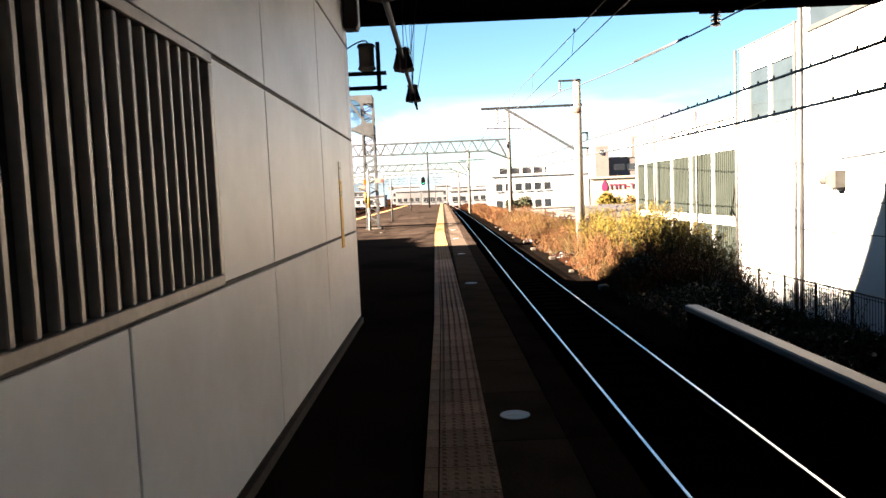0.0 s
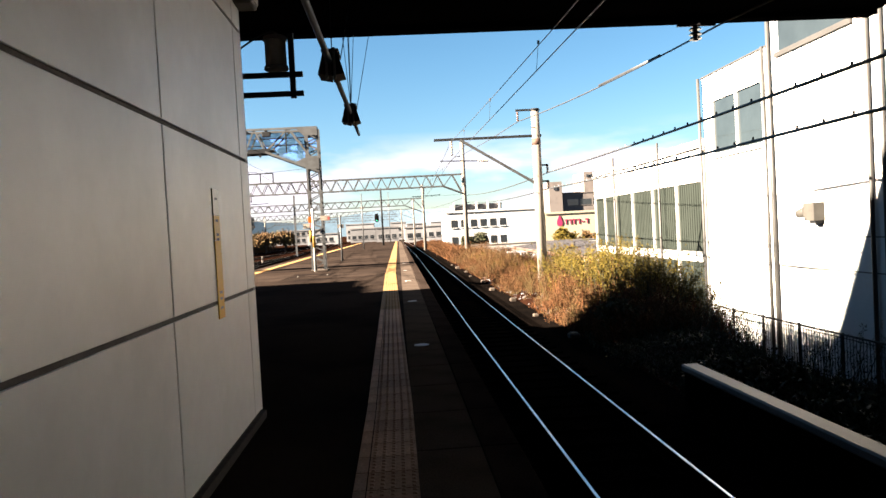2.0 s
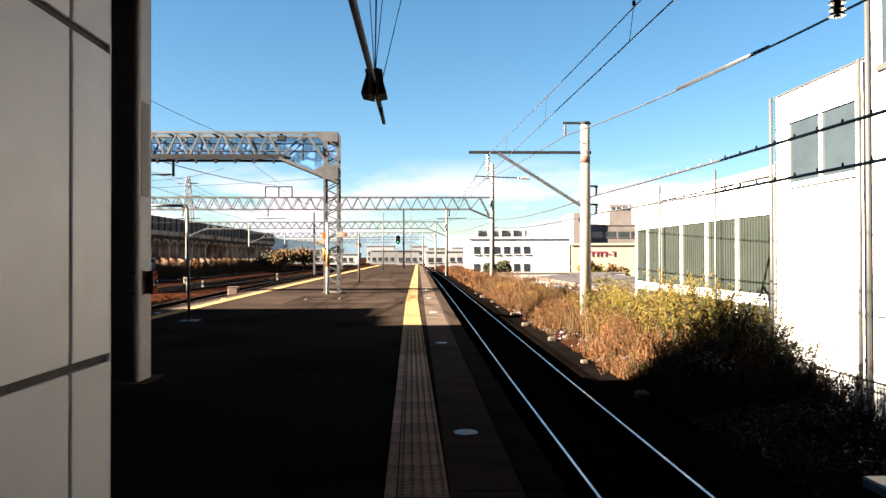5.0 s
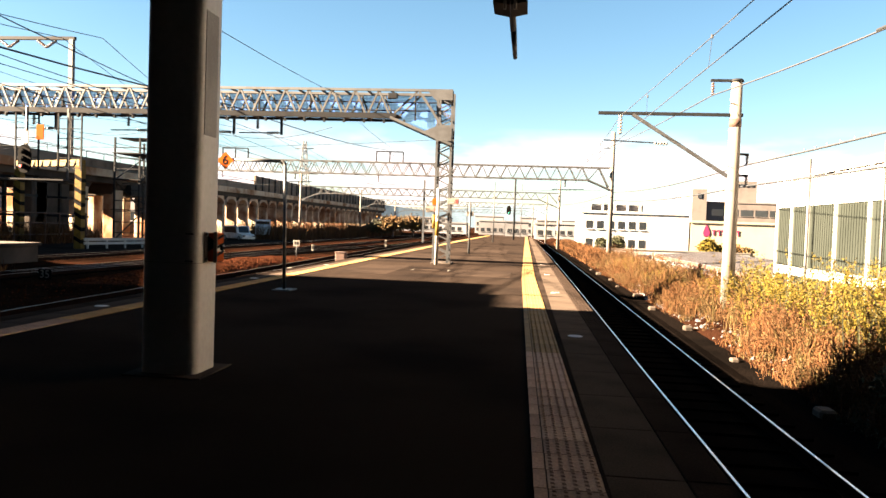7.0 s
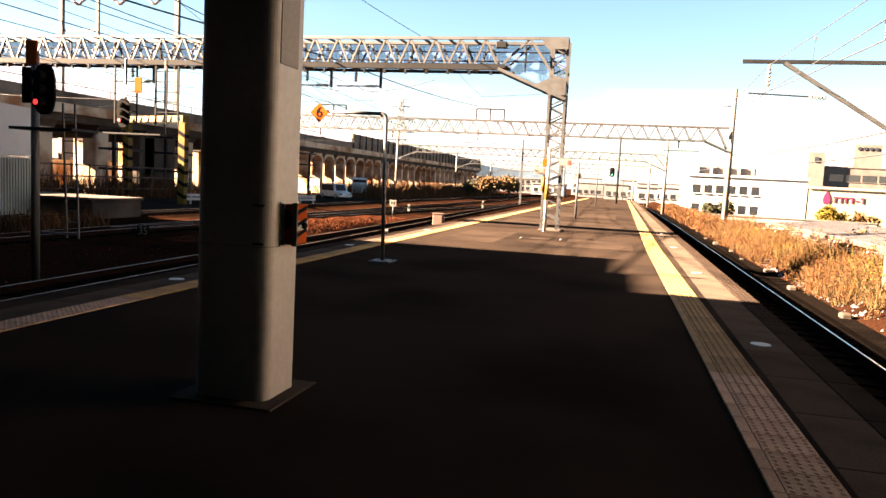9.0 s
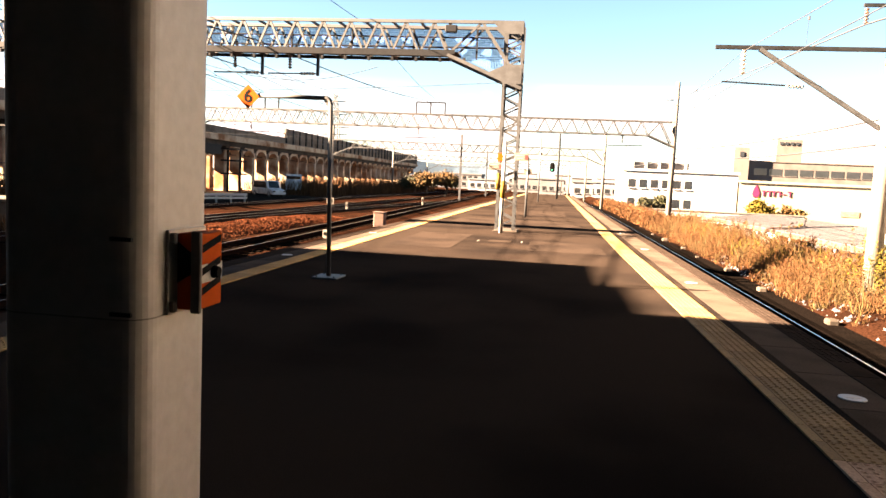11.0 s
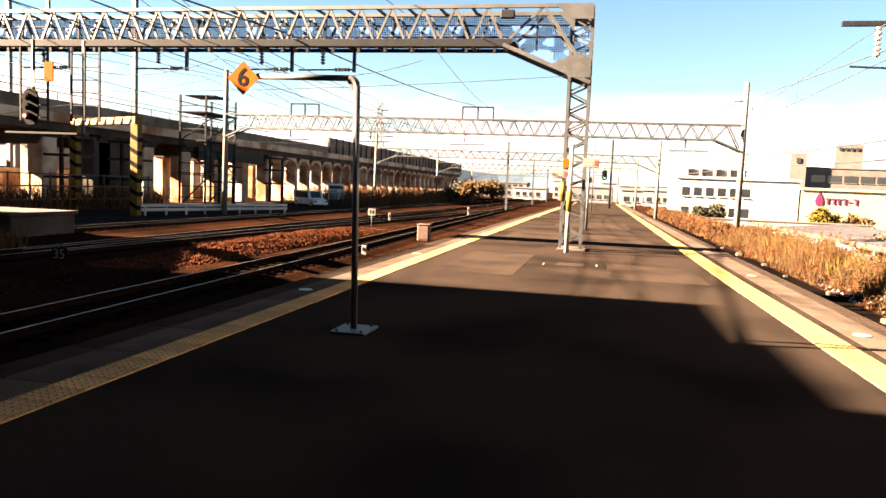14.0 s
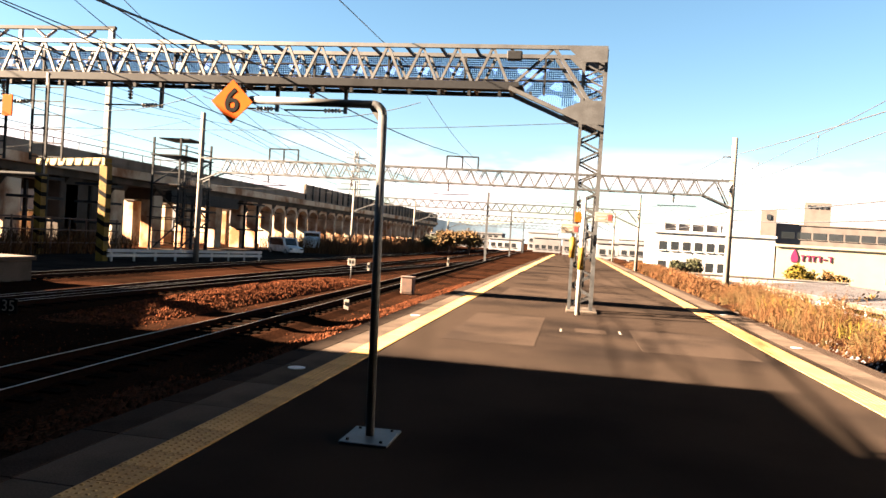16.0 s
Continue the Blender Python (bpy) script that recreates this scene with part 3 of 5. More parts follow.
def mound(name, cx, cy, lx, ly, h, label, n_stones):
    bm = bmesh.new()
    n, m = 26, int(ly * 10)
    vs = []
    for j in range(m + 1):
        row = []
        for i in range(n + 1):
            u, v = i / n * 2 - 1, j / m * 2 - 1
            rough = 0.10 * noise.noise(Vector((u * lx * 7, v * ly * 7, 5))) * min(1.0, heap_z(u, v, h) * 8)
            row.append(bm.verts.new((cx + u * lx, cy + v * ly, GL - 0.03 + heap_z(u, v, h) + rough)))
        vs.append(row)
    for a, b in zip(vs, vs[1:]):
        for k in range(n):
            bm.faces.new((a[k], a[k + 1], b[k + 1], b[k]))
    t = setting(name, bm, "heap", label, "ballast heap")
    st = bmesh.new()
    for _ in range(n_stones):
        u, v, s = rs.uniform(-0.95, 0.95), rs.uniform(-0.97, 0.97), rs.uniform(0.03, 0.08)
        stone(st, cx + u * lx, cy + v * ly, GL - 0.03 + heap_z(u, v, h) + 0.01, s)
    tagged(part("heap_stones", st, "stone", t), "", "", "", "stuff")


def stone(bm, x, y, z, s):
    top = bm.verts.new((x + rs.uniform(-.3, .3) * s, y, z + s * 0.8))
    ring = [bm.verts.new((x + math.cos(a) * s * rs.uniform(.6, 1.1), y + math.sin(a) * s * rs.uniform(.6, 1.1), z - 0.02)) for a in (0, 1.3, 2.6, 3.9, 5.1)]
    for k in range(5):
        bm.faces.new((ring[k], ring[(k + 1) % 5], top))


mound("ballast_heap", -15.9, 45, 1.6, 12, 0.38, "long low heap of rust-brown ballast between tracks", 5000)
mound("ballast_verge", -8.9, 46, 1.3, 18, 0.22, "rust-brown ballast verge beside the platform", 5000)
for cx, cy, hh in ((-9.3, 21, 0.12), (-9.6, 26, 0.14)):
    mound("ballast_verge", cx, cy, 0.9, 2.4, hh, "small heap of rust-brown ballast by the rail", 500)
loose = bmesh.new()
for _ in range(5000):
    stone(loose, rs.uniform(-17.5, -7.2), 18 + 55 * rs.rand() ** 1.3, GL, rs.uniform(0.02, 0.05))
tagged(part("ballast_stones", loose, "stone"), "loose rust-brown ballast stones between the tracks", "ballast", "", "stuff")

def block(name, x, y, z, sx, sy, sz, mat, label, cat, extra=None):
    t = thing(name, label, cat, at=(x, y, z))
    part("body", rbox(-sx / 2, -sy / 2, 0, sx / 2, sy / 2, sz, min(sx, sy, sz) * 0.08), mat, t)
    return t
relay = block("relay_box", -11.0, 50.0, GL, 0.6, 0.5, 0.80, "rust", "rusty brown trackside relay cabinet on short legs", "cabinet")
part("lid", rbox(-0.33, -0.28, 0.80, 0.33, 0.28, 0.85, 0.015), "rust", relay)
part("door", rbox(-0.25, -0.268, 0.10, 0.25, -0.252, 0.74, 0.006), "rust", relay)
for (x, y, h) in ((-11.1, 40.9, 0.40), (-17.5, 66, 0.7), (-14.9, 84, 0.9)):
    p = block("track_marker", x, y, GL, 0.18, 0.10, h, "conc", "small white trackside marker post with dark digits", "marker post")
    part("digit_bar", B(-0.06, -0.066, h * 0.5, 0.06, -0.061, h * 0.8), "sign_black", p)
lm = thing("speed_marker", "small white round-topped marker on a thin stake", "marker post", at=(-16.3, 58, GL))
part("stake", R((0, 0, 0), (0, 0, 1.0), 0.03, 0.03, 8), "steel", lm)
part("plate", rbox(-0.24, -0.02, 0.78, 0.24, 0.02, 1.2, 0.015), "conc", lm)
part("digit_bar", B(-0.14, -0.025, 0.9, -0.03, -0.021, 1.1), "sign_black", lm)
part("digit_bar", B(0.04, -0.025, 0.9, 0.15, -0.021, 1.1), "sign_black", lm)

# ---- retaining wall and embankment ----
# wall face carries painted shade; only the coping keeps a paler grey
setting("retaining_wall", prism([(4.12, GL), (4.32, GL), (4.32, -0.72), (4.12, -0.72)], "y", -16, 12.2), "shade_dark", "low concrete retaining wall beside the track, face painted shade-dark", "retaining wall")
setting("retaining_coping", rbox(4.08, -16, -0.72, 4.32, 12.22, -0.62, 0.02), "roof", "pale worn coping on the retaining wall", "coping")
for k in range(9):
    y = 19 + k * 4.7 + rs.uniform(-0.3, 0.3)
    x, s = 4.2 + rs.uniform(-0.12, 0.12), rs.uniform(0.06, 0.15)
    b = rbox(x - s, y - s * 1.3, GL - 0.1, x + s, y + s * 1.3, GL + s * 1.1, s * 0.3)
    me = mesh_of("rubble", b, "conc_dark")
    st = part("rubble_stone", me, "conc")
    tagged(st, "pale rubble block at the foot of the dry grass", "stone", "rubble along the embankment foot")

# ---- poles, gantries, wires ----
def insulator(bm, p, q, r=0.06, n=5):
    p, q = Vector(p), Vector(q)
    rod(bm, p, q, r * 0.4, r * 0.4, 8)
    for k in range(n):
        a = p.lerp(q, (k + 0.25) / n)
        rod(bm, a, p.lerp(q, (k + 0.7) / n), r, r * 0.8, 10)
    return bm

pole = thing("catenary_pole", "concrete catenary pole with a steel arm and brace", "utility pole", at=(5.75, 30.2, -1.1))
part("shaft", R((0, 0, 0), (0, 0, 6.95), 0.20, 0.155, 16), "conc", pole, "round grey concrete shaft")
part("band", R((0, 0, 5.62), (0, 0, 5.86), 0.172, 0.171, 16), "rust", pole, "orange-brown painted band")
part("cap", R((0, 0, 6.95), (0, 0, 7.02), 0.20, 0.16, 16), "dark_steel", pole)
part("top_arm", bar(bmesh.new(), (-0.75, 0, 6.98), (0.05, 0, 6.98), 0.09, 0.07), "dark_steel", pole)
part("top_insulator", insulator(bmesh.new(), (-0.68, 0, 6.92), (-0.68, 0, 6.55), 0.055), "brown_ins", pole)
part("main_arm", bar(bmesh.new(), (-3.95, 0, 5.98), (0.2, 0, 5.98), 0.10, 0.09), "dark_steel", pole)
part("brace", bar(bmesh.new(), (-2.95, 0, 5.95), (-0.15, 0, 4.18), 0.11, 0.09), "steel", pole, "grey steel brace")
for z in (4.84, 4.22):
    part("side_arm", bar(bmesh.new(), (0.0, 0, z), (0.42, 0, z), 0.06, 0.06), "dark_steel", pole)
    part("side_insulator", insulator(bmesh.new(), (0.38, 0, z - 0.02), (0.38, 0, z - 0.30), 0.06), "brown_ins", pole)
part("drop_insulator", insulator(bmesh.new(), (-3.3, 0, 5.93), (-3.3, 0, 5.35), 0.07, 6), "pale_ins", pole)
part("steady_arm", R((-3.75, 0, 5.18), (-2.3, 0, 5.12), 0.02, 0.02, 6), "dark_steel", pole)
part("steady_insulator", insulator(bmesh.new(), (-2.3, 0, 5.12), (-1.9, 0, 5.1), 0.06), "pale_ins", pole)

def gantry(y, xl, xr, z0, z1, depth, n, w, label, col_r, col_l, knee=1.8, each=False):
    """A lattice beam across the tracks with sloping knees, on posts at both ends."""
    g = thing("line_gantry", label, "gantry", "gantries over the tracks", (0, y, 0))
    a, b = (xl + knee if col_l else xl), xr - knee
    for dy in (-depth / 2, depth / 2):
        part("top_chord", bar(bmesh.new(), (xl, dy, z1), (xr, dy, z1), w * 1.5, w * 1.5), "steel", g)
        part("bottom_chord", bar(bmesh.new(), (a, dy, z0), (b, dy, z0), w * 1.5, w * 1.5), "dark_steel" if each else "steel", g)
        part("knee", bar(bmesh.new(), (b, dy, z0), (xr, dy, z0 - 0.75 * knee / 1.8), w * 1.6, w * 1.6), "steel", g)
        if col_l:
            part("knee", bar(bmesh.new(), (a, dy, z0), (xl, dy, z0 - 0.75 * knee / 1.8), w * 1.6, w * 1.6), "steel", g)
        bay = (b - a) / n
        dia = mesh_of("diagonal", bar(bmesh.new(), (0, 0, z0), (bay / 2, 0, z1), w, w), "steel")
        dib = mesh_of("diagonal", bar(bmesh.new(), (bay / 2, 0, z1), (bay, 0, z0), w, w), "steel")
        for k in range(n):
            part("diagonal", dia, "steel", g).location = (a + k * bay, dy, 0)
            part("diagonal", dib, "steel", g).location = (a + k * bay, dy, 0)
        part("diagonal", bar(bmesh.new(), (b, dy, z0), (b + knee * 0.45, dy, z1), w, w), "steel", g)
        part("diagonal", bar(bmesh.new(), (b + knee * 0.45, dy, z1), (xr - 0.2, dy, z0 - 0.5), w * 1.3, w * 1.3), "steel", g)
        if each:
            part("gusset", prism([(xr - 0.95, z1 + 0.04), (xr, z1 + 0.04), (xr, z1 - 0.33), (xr - 0.55, z1 - 0.33)], "y", dy - 0.05, dy - 0.035), "steel", g, "flat grey gusset plate")
            part("gusset", prism([(xr - 0.95, z0 - 0.46), (xr - 0.45, z0 - 0.25), (xr, z0 - 0.25), (xr, z0 - 0.80), (xr - 0.5, z0 - 0.80)], "y", dy - 0.05, dy - 0.035), "steel", g, "flat grey gusset plate")
    tie = mesh_of("cross_tie", bar(bmesh.new(), (0, -depth / 2, 0), (0, depth / 2, 0), w, w), "steel")
    for k in range(n + 1):
        for z in (z0, z1):
            part("cross_tie", tie, "steel", g).location = (a + (b - a) * k / n, 0, z)
    if each:
        part("walkway", B(xl, -depth / 2 + 0.05, z0 + 0.06, xr - 1.9, depth / 2 - 0.05, z0 + 0.09), "dark_steel", g, "dark walkway boards along the beam")
        net = bmesh.new()
        x = xl
        while x < xr - 0.1:
            bar(net, (x, depth / 2 + 0.07, z0 - max(0.0, x - b) * 0.40), (x, depth / 2 + 0.07, z1), 0.017, 0.012)
            x += 0.05
        z = z0
        while z < z1:
            bar(net, (xl, depth / 2 + 0.07, z), (xr, depth / 2 + 0.07, z), 0.012, 0.017)
            z += 0.05
        tagged(part("net", net, "bluenet", g, "fine blue safety netting"), "", "", "", "stuff")
    return g

g1 = gantry(33.75, -44.0, -2.92, 5.10, 6.05, 0.85, 46, 0.06, "grey lattice steel gantry with blue netting over the tracks", True, False, 2.2, True)
for dx in (-3.44, -2.94):
    for dy in (-0.34, 0.34):
        part("leg", bar(bmesh.new(), (dx, dy, 0.0), (dx, dy, 6.05), 0.075, 0.075), "steel", g1)
up = mesh_of("lacing_bar", bar(bmesh.new(), (-3.44, 0, 0), (-2.94, 0, 0.24), 0.04, 0.04), "steel")
down = mesh_of("lacing_bar", bar(bmesh.new(), (-2.94, 0, 0.24), (-3.44, 0, 0.48), 0.04, 0.04), "steel")
for dy in (-0.34, 0.34):
    for k in range(12):
        for me in (up, down):
            part("lacing_bar", me, "steel", g1).location = (0, dy, 0.12 + k * 0.48)
up = mesh_of("lacing_bar", bar(bmesh.new(), (0, -0.34, 0), (0, 0.34, 0.3), 0.035, 0.035), "steel")
down = mesh_of("lacing_bar", bar(bmesh.new(), (0, 0.34, 0.3), (0, -0.34, 0.6), 0.035, 0.035), "steel")
for dx in (-3.44, -2.94):
    for k in range(8):
        for me in (up, down):
            part("lacing_bar", me, "steel", g1).location = (dx, 0, 0.15 + k * 0.6)
part("footing", rbox(-3.5, -0.6, 0.0, -2.8, 0.6, 0.05, 0.01), "conc_dark", g1, "concrete footing")
for dx in (-3.44,):
    part("warning_wrap", R((dx, -0.35, 1.25), (dx, -0.35, 1.72), 0.07, 0.07, 12), "yellow", g1, "yellow warning wrap")
for k in range(30):
    x = -25.5 + k * 0.72
    part("clip", bar(bmesh.new(), (x, -0.40, 5.02), (x, -0.40, 4.90), 0.07, 0.10), "dark_steel", g1)
part("kick_board", B(-44.0, -0.46, 5.12, -4.9, -0.44, 5.24), "dark_steel", g1, "dark kick board along the walkway")
for z in (5.45, 5.75):
    part("hand_rail", R((-26.4, 0.36, z), (-3.2, 0.36, z), 0.02, 0.02, 6), "dark_steel", g1)
for k in range(12):
    part("stanchion", bar(bmesh.new(), (-25.8 + k * 1.95, 0.36, 5.1), (-25.8 + k * 1.95, 0.36, 6.0), 0.05, 0.05), "dark_steel", g1)
part("junction_box", rbox(-5.2, -0.60, 5.72, -4.85, -0.46, 5.93, 0.02), "dark_steel", g1)
# things that hang from the first gantry
for x in (-9.2, -11.0, -14.2, -18.0):
    d = part("drop_post", bar(bmesh.new(), (x, 0, 5.1), (x, 0, 4.45), 0.08, 0.08), "steel", g1)
    part("drop_insulator", insulator(bmesh.new(), (x - 0.9, 0, 5.05), (x - 0.9, 0, 4.65), 0.07), "brown_ins", g1)
    part("registration_arm", R((x - 1.6, 0, 4.50), (x, 0, 4.52), 0.022, 0.022, 6), "steel", g1)
    part("arm_insulator", insulator(bmesh.new(), (x - 0.55, 0, 4.51), (x - 0.1, 0, 4.52), 0.06), "pale_ins", g1)
portal = thing("portal_frame", "tall grey portal frame with insulator strings standing on the viaduct", "portal frame", at=(0, 75.7, 5.5))
for x, zb in ((-59.0, LOW - 5.5), (-45.35, 0)):
    part("post", bar(bmesh.new(), (x, 0, zb), (x, 0, 12.9), 0.42, 0.42), "steel", portal)
part("beam", bar(bmesh.new(), (-59.3, 0, 13.0), (-45.0, 0, 13.0), 0.36, 0.30), "dark_steel", portal)
part("drop_post", bar(bmesh.new(), (-54.6, 0, 8.0), (-54.6, 0, 12.85), 0.28, 0.28), "steel", portal)
part("lower_beam", bar(bmesh.new(), (-59.0, 0, 9.5), (-54.6, 0, 9.5), 0.22, 0.22), "steel", portal)
for x in (-57.0, -52.0, -48.0):
    for s_ in (-1.0, 1.0):
        part("insulator", insulator(bmesh.new(), (x + s_, 0, 12.8), (x, 0, 12.1), 0.16, 6), "brown_ins", portal)
limit = thing("speed_board", "low black board with pale numerals beside the rail", "sign", at=(-18.1, 33.4, GL))
part("board", rbox(-0.26, -0.02, 0.05, 0.26, 0.02, 0.45, 0.01), "sign_black", limit)
part("stake", R((0, 0.03, 0), (0, 0.03, 0.3), 0.02, 0.02, 6), "dark_steel", limit)
cu = bpy.data.curves.new("numeral", "FONT")
cu.body, cu.size, cu.extrude, cu.align_x, cu.align_y = "35", 0.42, 0.001, "CENTER", "CENTER"
tmp = new("numeral", cu)
me = bpy.data.meshes.new_from_object(tmp)
bpy.data.objects.remove(tmp)
me.materials.clear()
me.materials.append(M["conc"])
part("numeral", me, "conc", limit).matrix_basis = pose(0, -0.024, 0.25, 90, 0, 0)
for x, top in ((-19.0, 5.0), (-17.3, 5.0)):
    cage = thing("ladder_cage", "", "")
    cage.parent, cage.location = g1, (x, -0.55, 0)
    for dx in (-0.22, 0.22, 0.7):
        part("cage_post", bar(bmesh.new(), (dx, 0, 2.9), (dx, 0, top), 0.05, 0.05), "dark_steel", cage)
    for k in range(6):
        part("rung", bar(bmesh.new(), (-0.22, 0, 3.0 + 0.36 * k), (0.7, 0, 3.0 + 0.36 * k), 0.03, 0.03), "dark_steel", cage)

post = thing("platform_post", "slim white post with yellow wrap beside the gantry leg", "post", at=(-3.24, 32.68, 0))
part("pole", R((0, 0, 0), (0, 0, 2.62), 0.06, 0.055, 12), "white_paint", post)
part("wrap", R((0, 0, 1.0), (0, 0, 1.5), 0.065, 0.065, 12), "yellow", post)
part("tag", rbox(-0.19, -0.05, 2.05, -0.05, -0.04, 2.27, 0.004), "orange", post, "small orange plate")
for (x, y, z) in ((-2.78, 33.25, 2.10), (-3.52, 33.25, 1.80)):
    s = thing("hanging_sign", "small white notice board with red bars on the gantry leg", "sign", at=(x, y, z))
    part("board", rbox(-0.20, -0.015, 0, 0.20, 0.015, 0.22, 0.006), "conc", s)
    part("bar", B(-0.17, -0.019, 0.14, 0.06, -0.016, 0.165), "alu", s)
    part("bar", B(-0.12, -0.019, 0.06, 0.04, -0.016, 0.085), "alu", s)
    part("bar", B(0.09, -0.019, 0.04, 0.18, -0.016, 0.17), "red", s)
    part("clamp", B(-0.19, 0.015, 0.08, 0.19, 0.05, 0.12), "steel", s)
for x, y in ((-3.55, 29.5), (-2.5, 29.8)):
    t = part("paint_mark", rbox(x - 0.016, y - 0.22, 0.0, x + 0.016, y + 0.22, 0.005, 0.001), "conc")
    tagged(t, "short worn white paint line on the asphalt", "floor marking", "paint lines by the hatch")
for x0, y0, x1, y1 in ((-5.3, 27.2, -3.9, 31.5), (-2.3, 27.6, -0.6, 30.4), (-5.4, 36.8, -0.8, 41.0), (-4.4, 46, -1.2, 52)):
    tagged(part("asphalt_patch", rbox(x0, y0, -0.01, x1, y1, 0.004, 0.002), "patch"), "paler repaired rectangle of platform asphalt", "paving patch", "repairs in the platform asphalt", "structure")
hatch = part("floor_hatch", rbox(-3.3, 29.4, 0.0, -2.75, 30.0, 0.006, 0.001), "patch")
tagged(hatch, "worn square cover set flush in the asphalt", "hatch")

def round_pole(parent, x, y0, z0, z1, r):
    part("pole", R((x, y0, z0), (x, y0, z1), r, r * 0.8, 14), "conc", parent, "round concrete pole")

g2 = gantry(64.0, -29.6, 6.0, 5.15, 6.1, 0.7, 34, 0.06, "long grey lattice gantry between two concrete poles", True, True, 1.7)
round_pole(g2, 6.05, 0, -1.3, 8.8, 0.20)
round_pole(g2, -29.6, 0, -1.3, 9.3, 0.20)
for x in (-12.0, -24.5):
    for xx in (x, x + 1.05, x + 2.1):
        part("frame_post", bar(bmesh.new(), (xx, 0, 6.1), (xx, 0, 6.95), 0.09, 0.09), "dark_steel", g2)
    part("frame_beam", bar(bmesh.new(), (x, 0, 6.95), (x + 2.1, 0, 6.95), 0.09, 0.09), "dark_steel", g2)
for x in (2.6, -11.8, -18.5, -24.5):
    part("drop_insulator", insulator(bmesh.new(), (x, 0, 5.1), (x, 0, 4.6), 0.08), "brown_ins", g2)
    part("registration_arm", R((x - 1.0, 0, 4.4), (x + 1.4, 0, 4.45), 0.03, 0.03, 6), "steel", g2)
part("wire_arm", bar(bmesh.new(), (5.4, 0, 7.6), (6.1, 0, 7.6), 0.06, 0.06), "dark_steel", g2)
for y, xl, xr, zt in ((105, -31, 4.0, 8.0), (150, -33, 3.6, 8.0), (205, -36, 1.5, 8.0)):
    g = gantry(y, xl, xr, 5.2, 6.1, 0.7, 26, 0.07, "distant pale lattice gantry over the tracks", True, True, 2.6)
    round_pole(g, xr, 0, -1.3, zt, 0.2)
    round_pole(g, xl, 0, -1.3, zt, 0.2)
    part("centre_post", bar(bmesh.new(), (xl * 0.45, 0, -1.3), (xl * 0.45, 0, 7.4), 0.25, 0.25), "steel", g)

wires = thing("overhead_wires", "thin dark overhead contact and feeder wires", "overhead line")
def run(name, pts, r, sag=0.0):
    line = [Vector(pts[0])]
    for a, b in zip(pts, pts[1:]):
        line += hung(a, b, sag)[1:]
    part(name, tube(bmesh.new(), line, r), "wire", wires)
run("contact_wire", [(3.5, -14, 4.15), (2.45, 30.2, 4.12), (2.6, 64, 4.15), (2.3, 105, 4.15), (1.0, 205, 4.15)], 0.010)
run("messenger_wire", [(3.8, -14, 5.0), (2.45, 30.2, 4.80), (2.6, 64, 4.9), (2.3, 105, 4.9), (1.0, 205, 4.9)], 0.009, 0.28)
for y in (9, 15, 20.5, 26, 36, 42, 48, 54):
    part("dropper", R((2.45 + max(0, 30 - y) * 0.024, y, 4.13), (2.45 + max(0, 30 - y) * 0.028, y, 4.62), 0.005, 0.005, 4), "wire", wires)
    part("dropper_clip", R((2.45 + max(0, 30 - y) * 0.028, y, 4.60), (2.45 + max(0, 30 - y) * 0.028, y, 4.66), 0.022, 0.022, 6), "wire", wires)
run("feeder_wire", [(8.2, 2, 5.1), (6.6, 16, 5.08), (5.07, 30.2, 5.45), (5.4, 64, 7.55), (3.2, 105, 7.2)], 0.020, 0.12)
part("feeder_sleeve", R((6.35, 18.5, 5.10), (5.95, 22, 5.15), 0.035, 0.035, 8), "wire", wires)
for x0, z0, ya in ((6.13, 3.44, 0), (6.13, 2.82, 0)):
    run("signal_cable", [(6.0, -10, z0 - 0.02), (6.13, 30.2, z0), (6.45, 64, z0 + 0.9), (4.5, 105, z0 + 1.2)], 0.026, 0.22)
    for k in range(48):
        y = -2 + k * 0.66
        f = (y + 10) / 40.2
        z = z0 - 0.02 + 0.02 * f - 0.22 * 4 * f * (1 - f)
        part("hanger", R((6.0 + 0.13 * f, y, z), (6.0 + 0.13 * f, y, z + 0.07), 0.022, 0.016, 5), "wire", wires)
for x, z in ((-11.9, 4.15), (-19.6, 4.15), (-25.4, 4.15)):
    run("contact_wire", [(x, -10, z), (x, 33.75, z), (x - 0.8, 64, z), (x - 1.6, 105, z), (x - 3, 205, z)], 0.011)
    run("messenger_wire", [(x, -10, 5.0), (x, 33.75, 4.75), (x - 0.8, 64, 4.95), (x - 1.6, 105, 4.95), (x - 3, 205, 4.95)], 0.010, 0.3)
run("feeder_wire", [(-11.0, 8, 4.3), (-11.2, 33.75, 5.5), (-11.3, 64, 7.1), (-12, 105, 7.3)], 0.022, 0.25)
run("feeder_wire", [(-8.2, 8, 6.2), (-9.2, 40, 7.2), (-10.3, 64, 7.0)], 0.012, 0.3)
run("feeder_wire", [(-16.0, 8, 5.6), (-17.8, 33.75, 7.9), (-24.5, 64, 7.0)], 0.014, 0.3)
run("feeder_wire", [(-14.0, 6, 5.0), (-16.2, 33.75, 7.9), (-23.0, 64, 7.0)], 0.014, 0.3)
run("feeder_wire", [(-20.0, 10, 7.6), (-29.6, 64, 8.9), (-31, 105, 8.0)], 0.014, 0.4)
run("feeder_wire", [(-45.0, 58, 5.0), (-29.6, 64, 8.9)], 0.012, 0.2)
run("cross_wire", [(-26.0, 33.4, 3.9), (-3.4, 33.4, 4.35)], 0.008, 0.3)
run("cross_wire", [(-29.6, 63.6, 4.2), (6.0, 63.6, 4.4)], 0.010, 0.2)
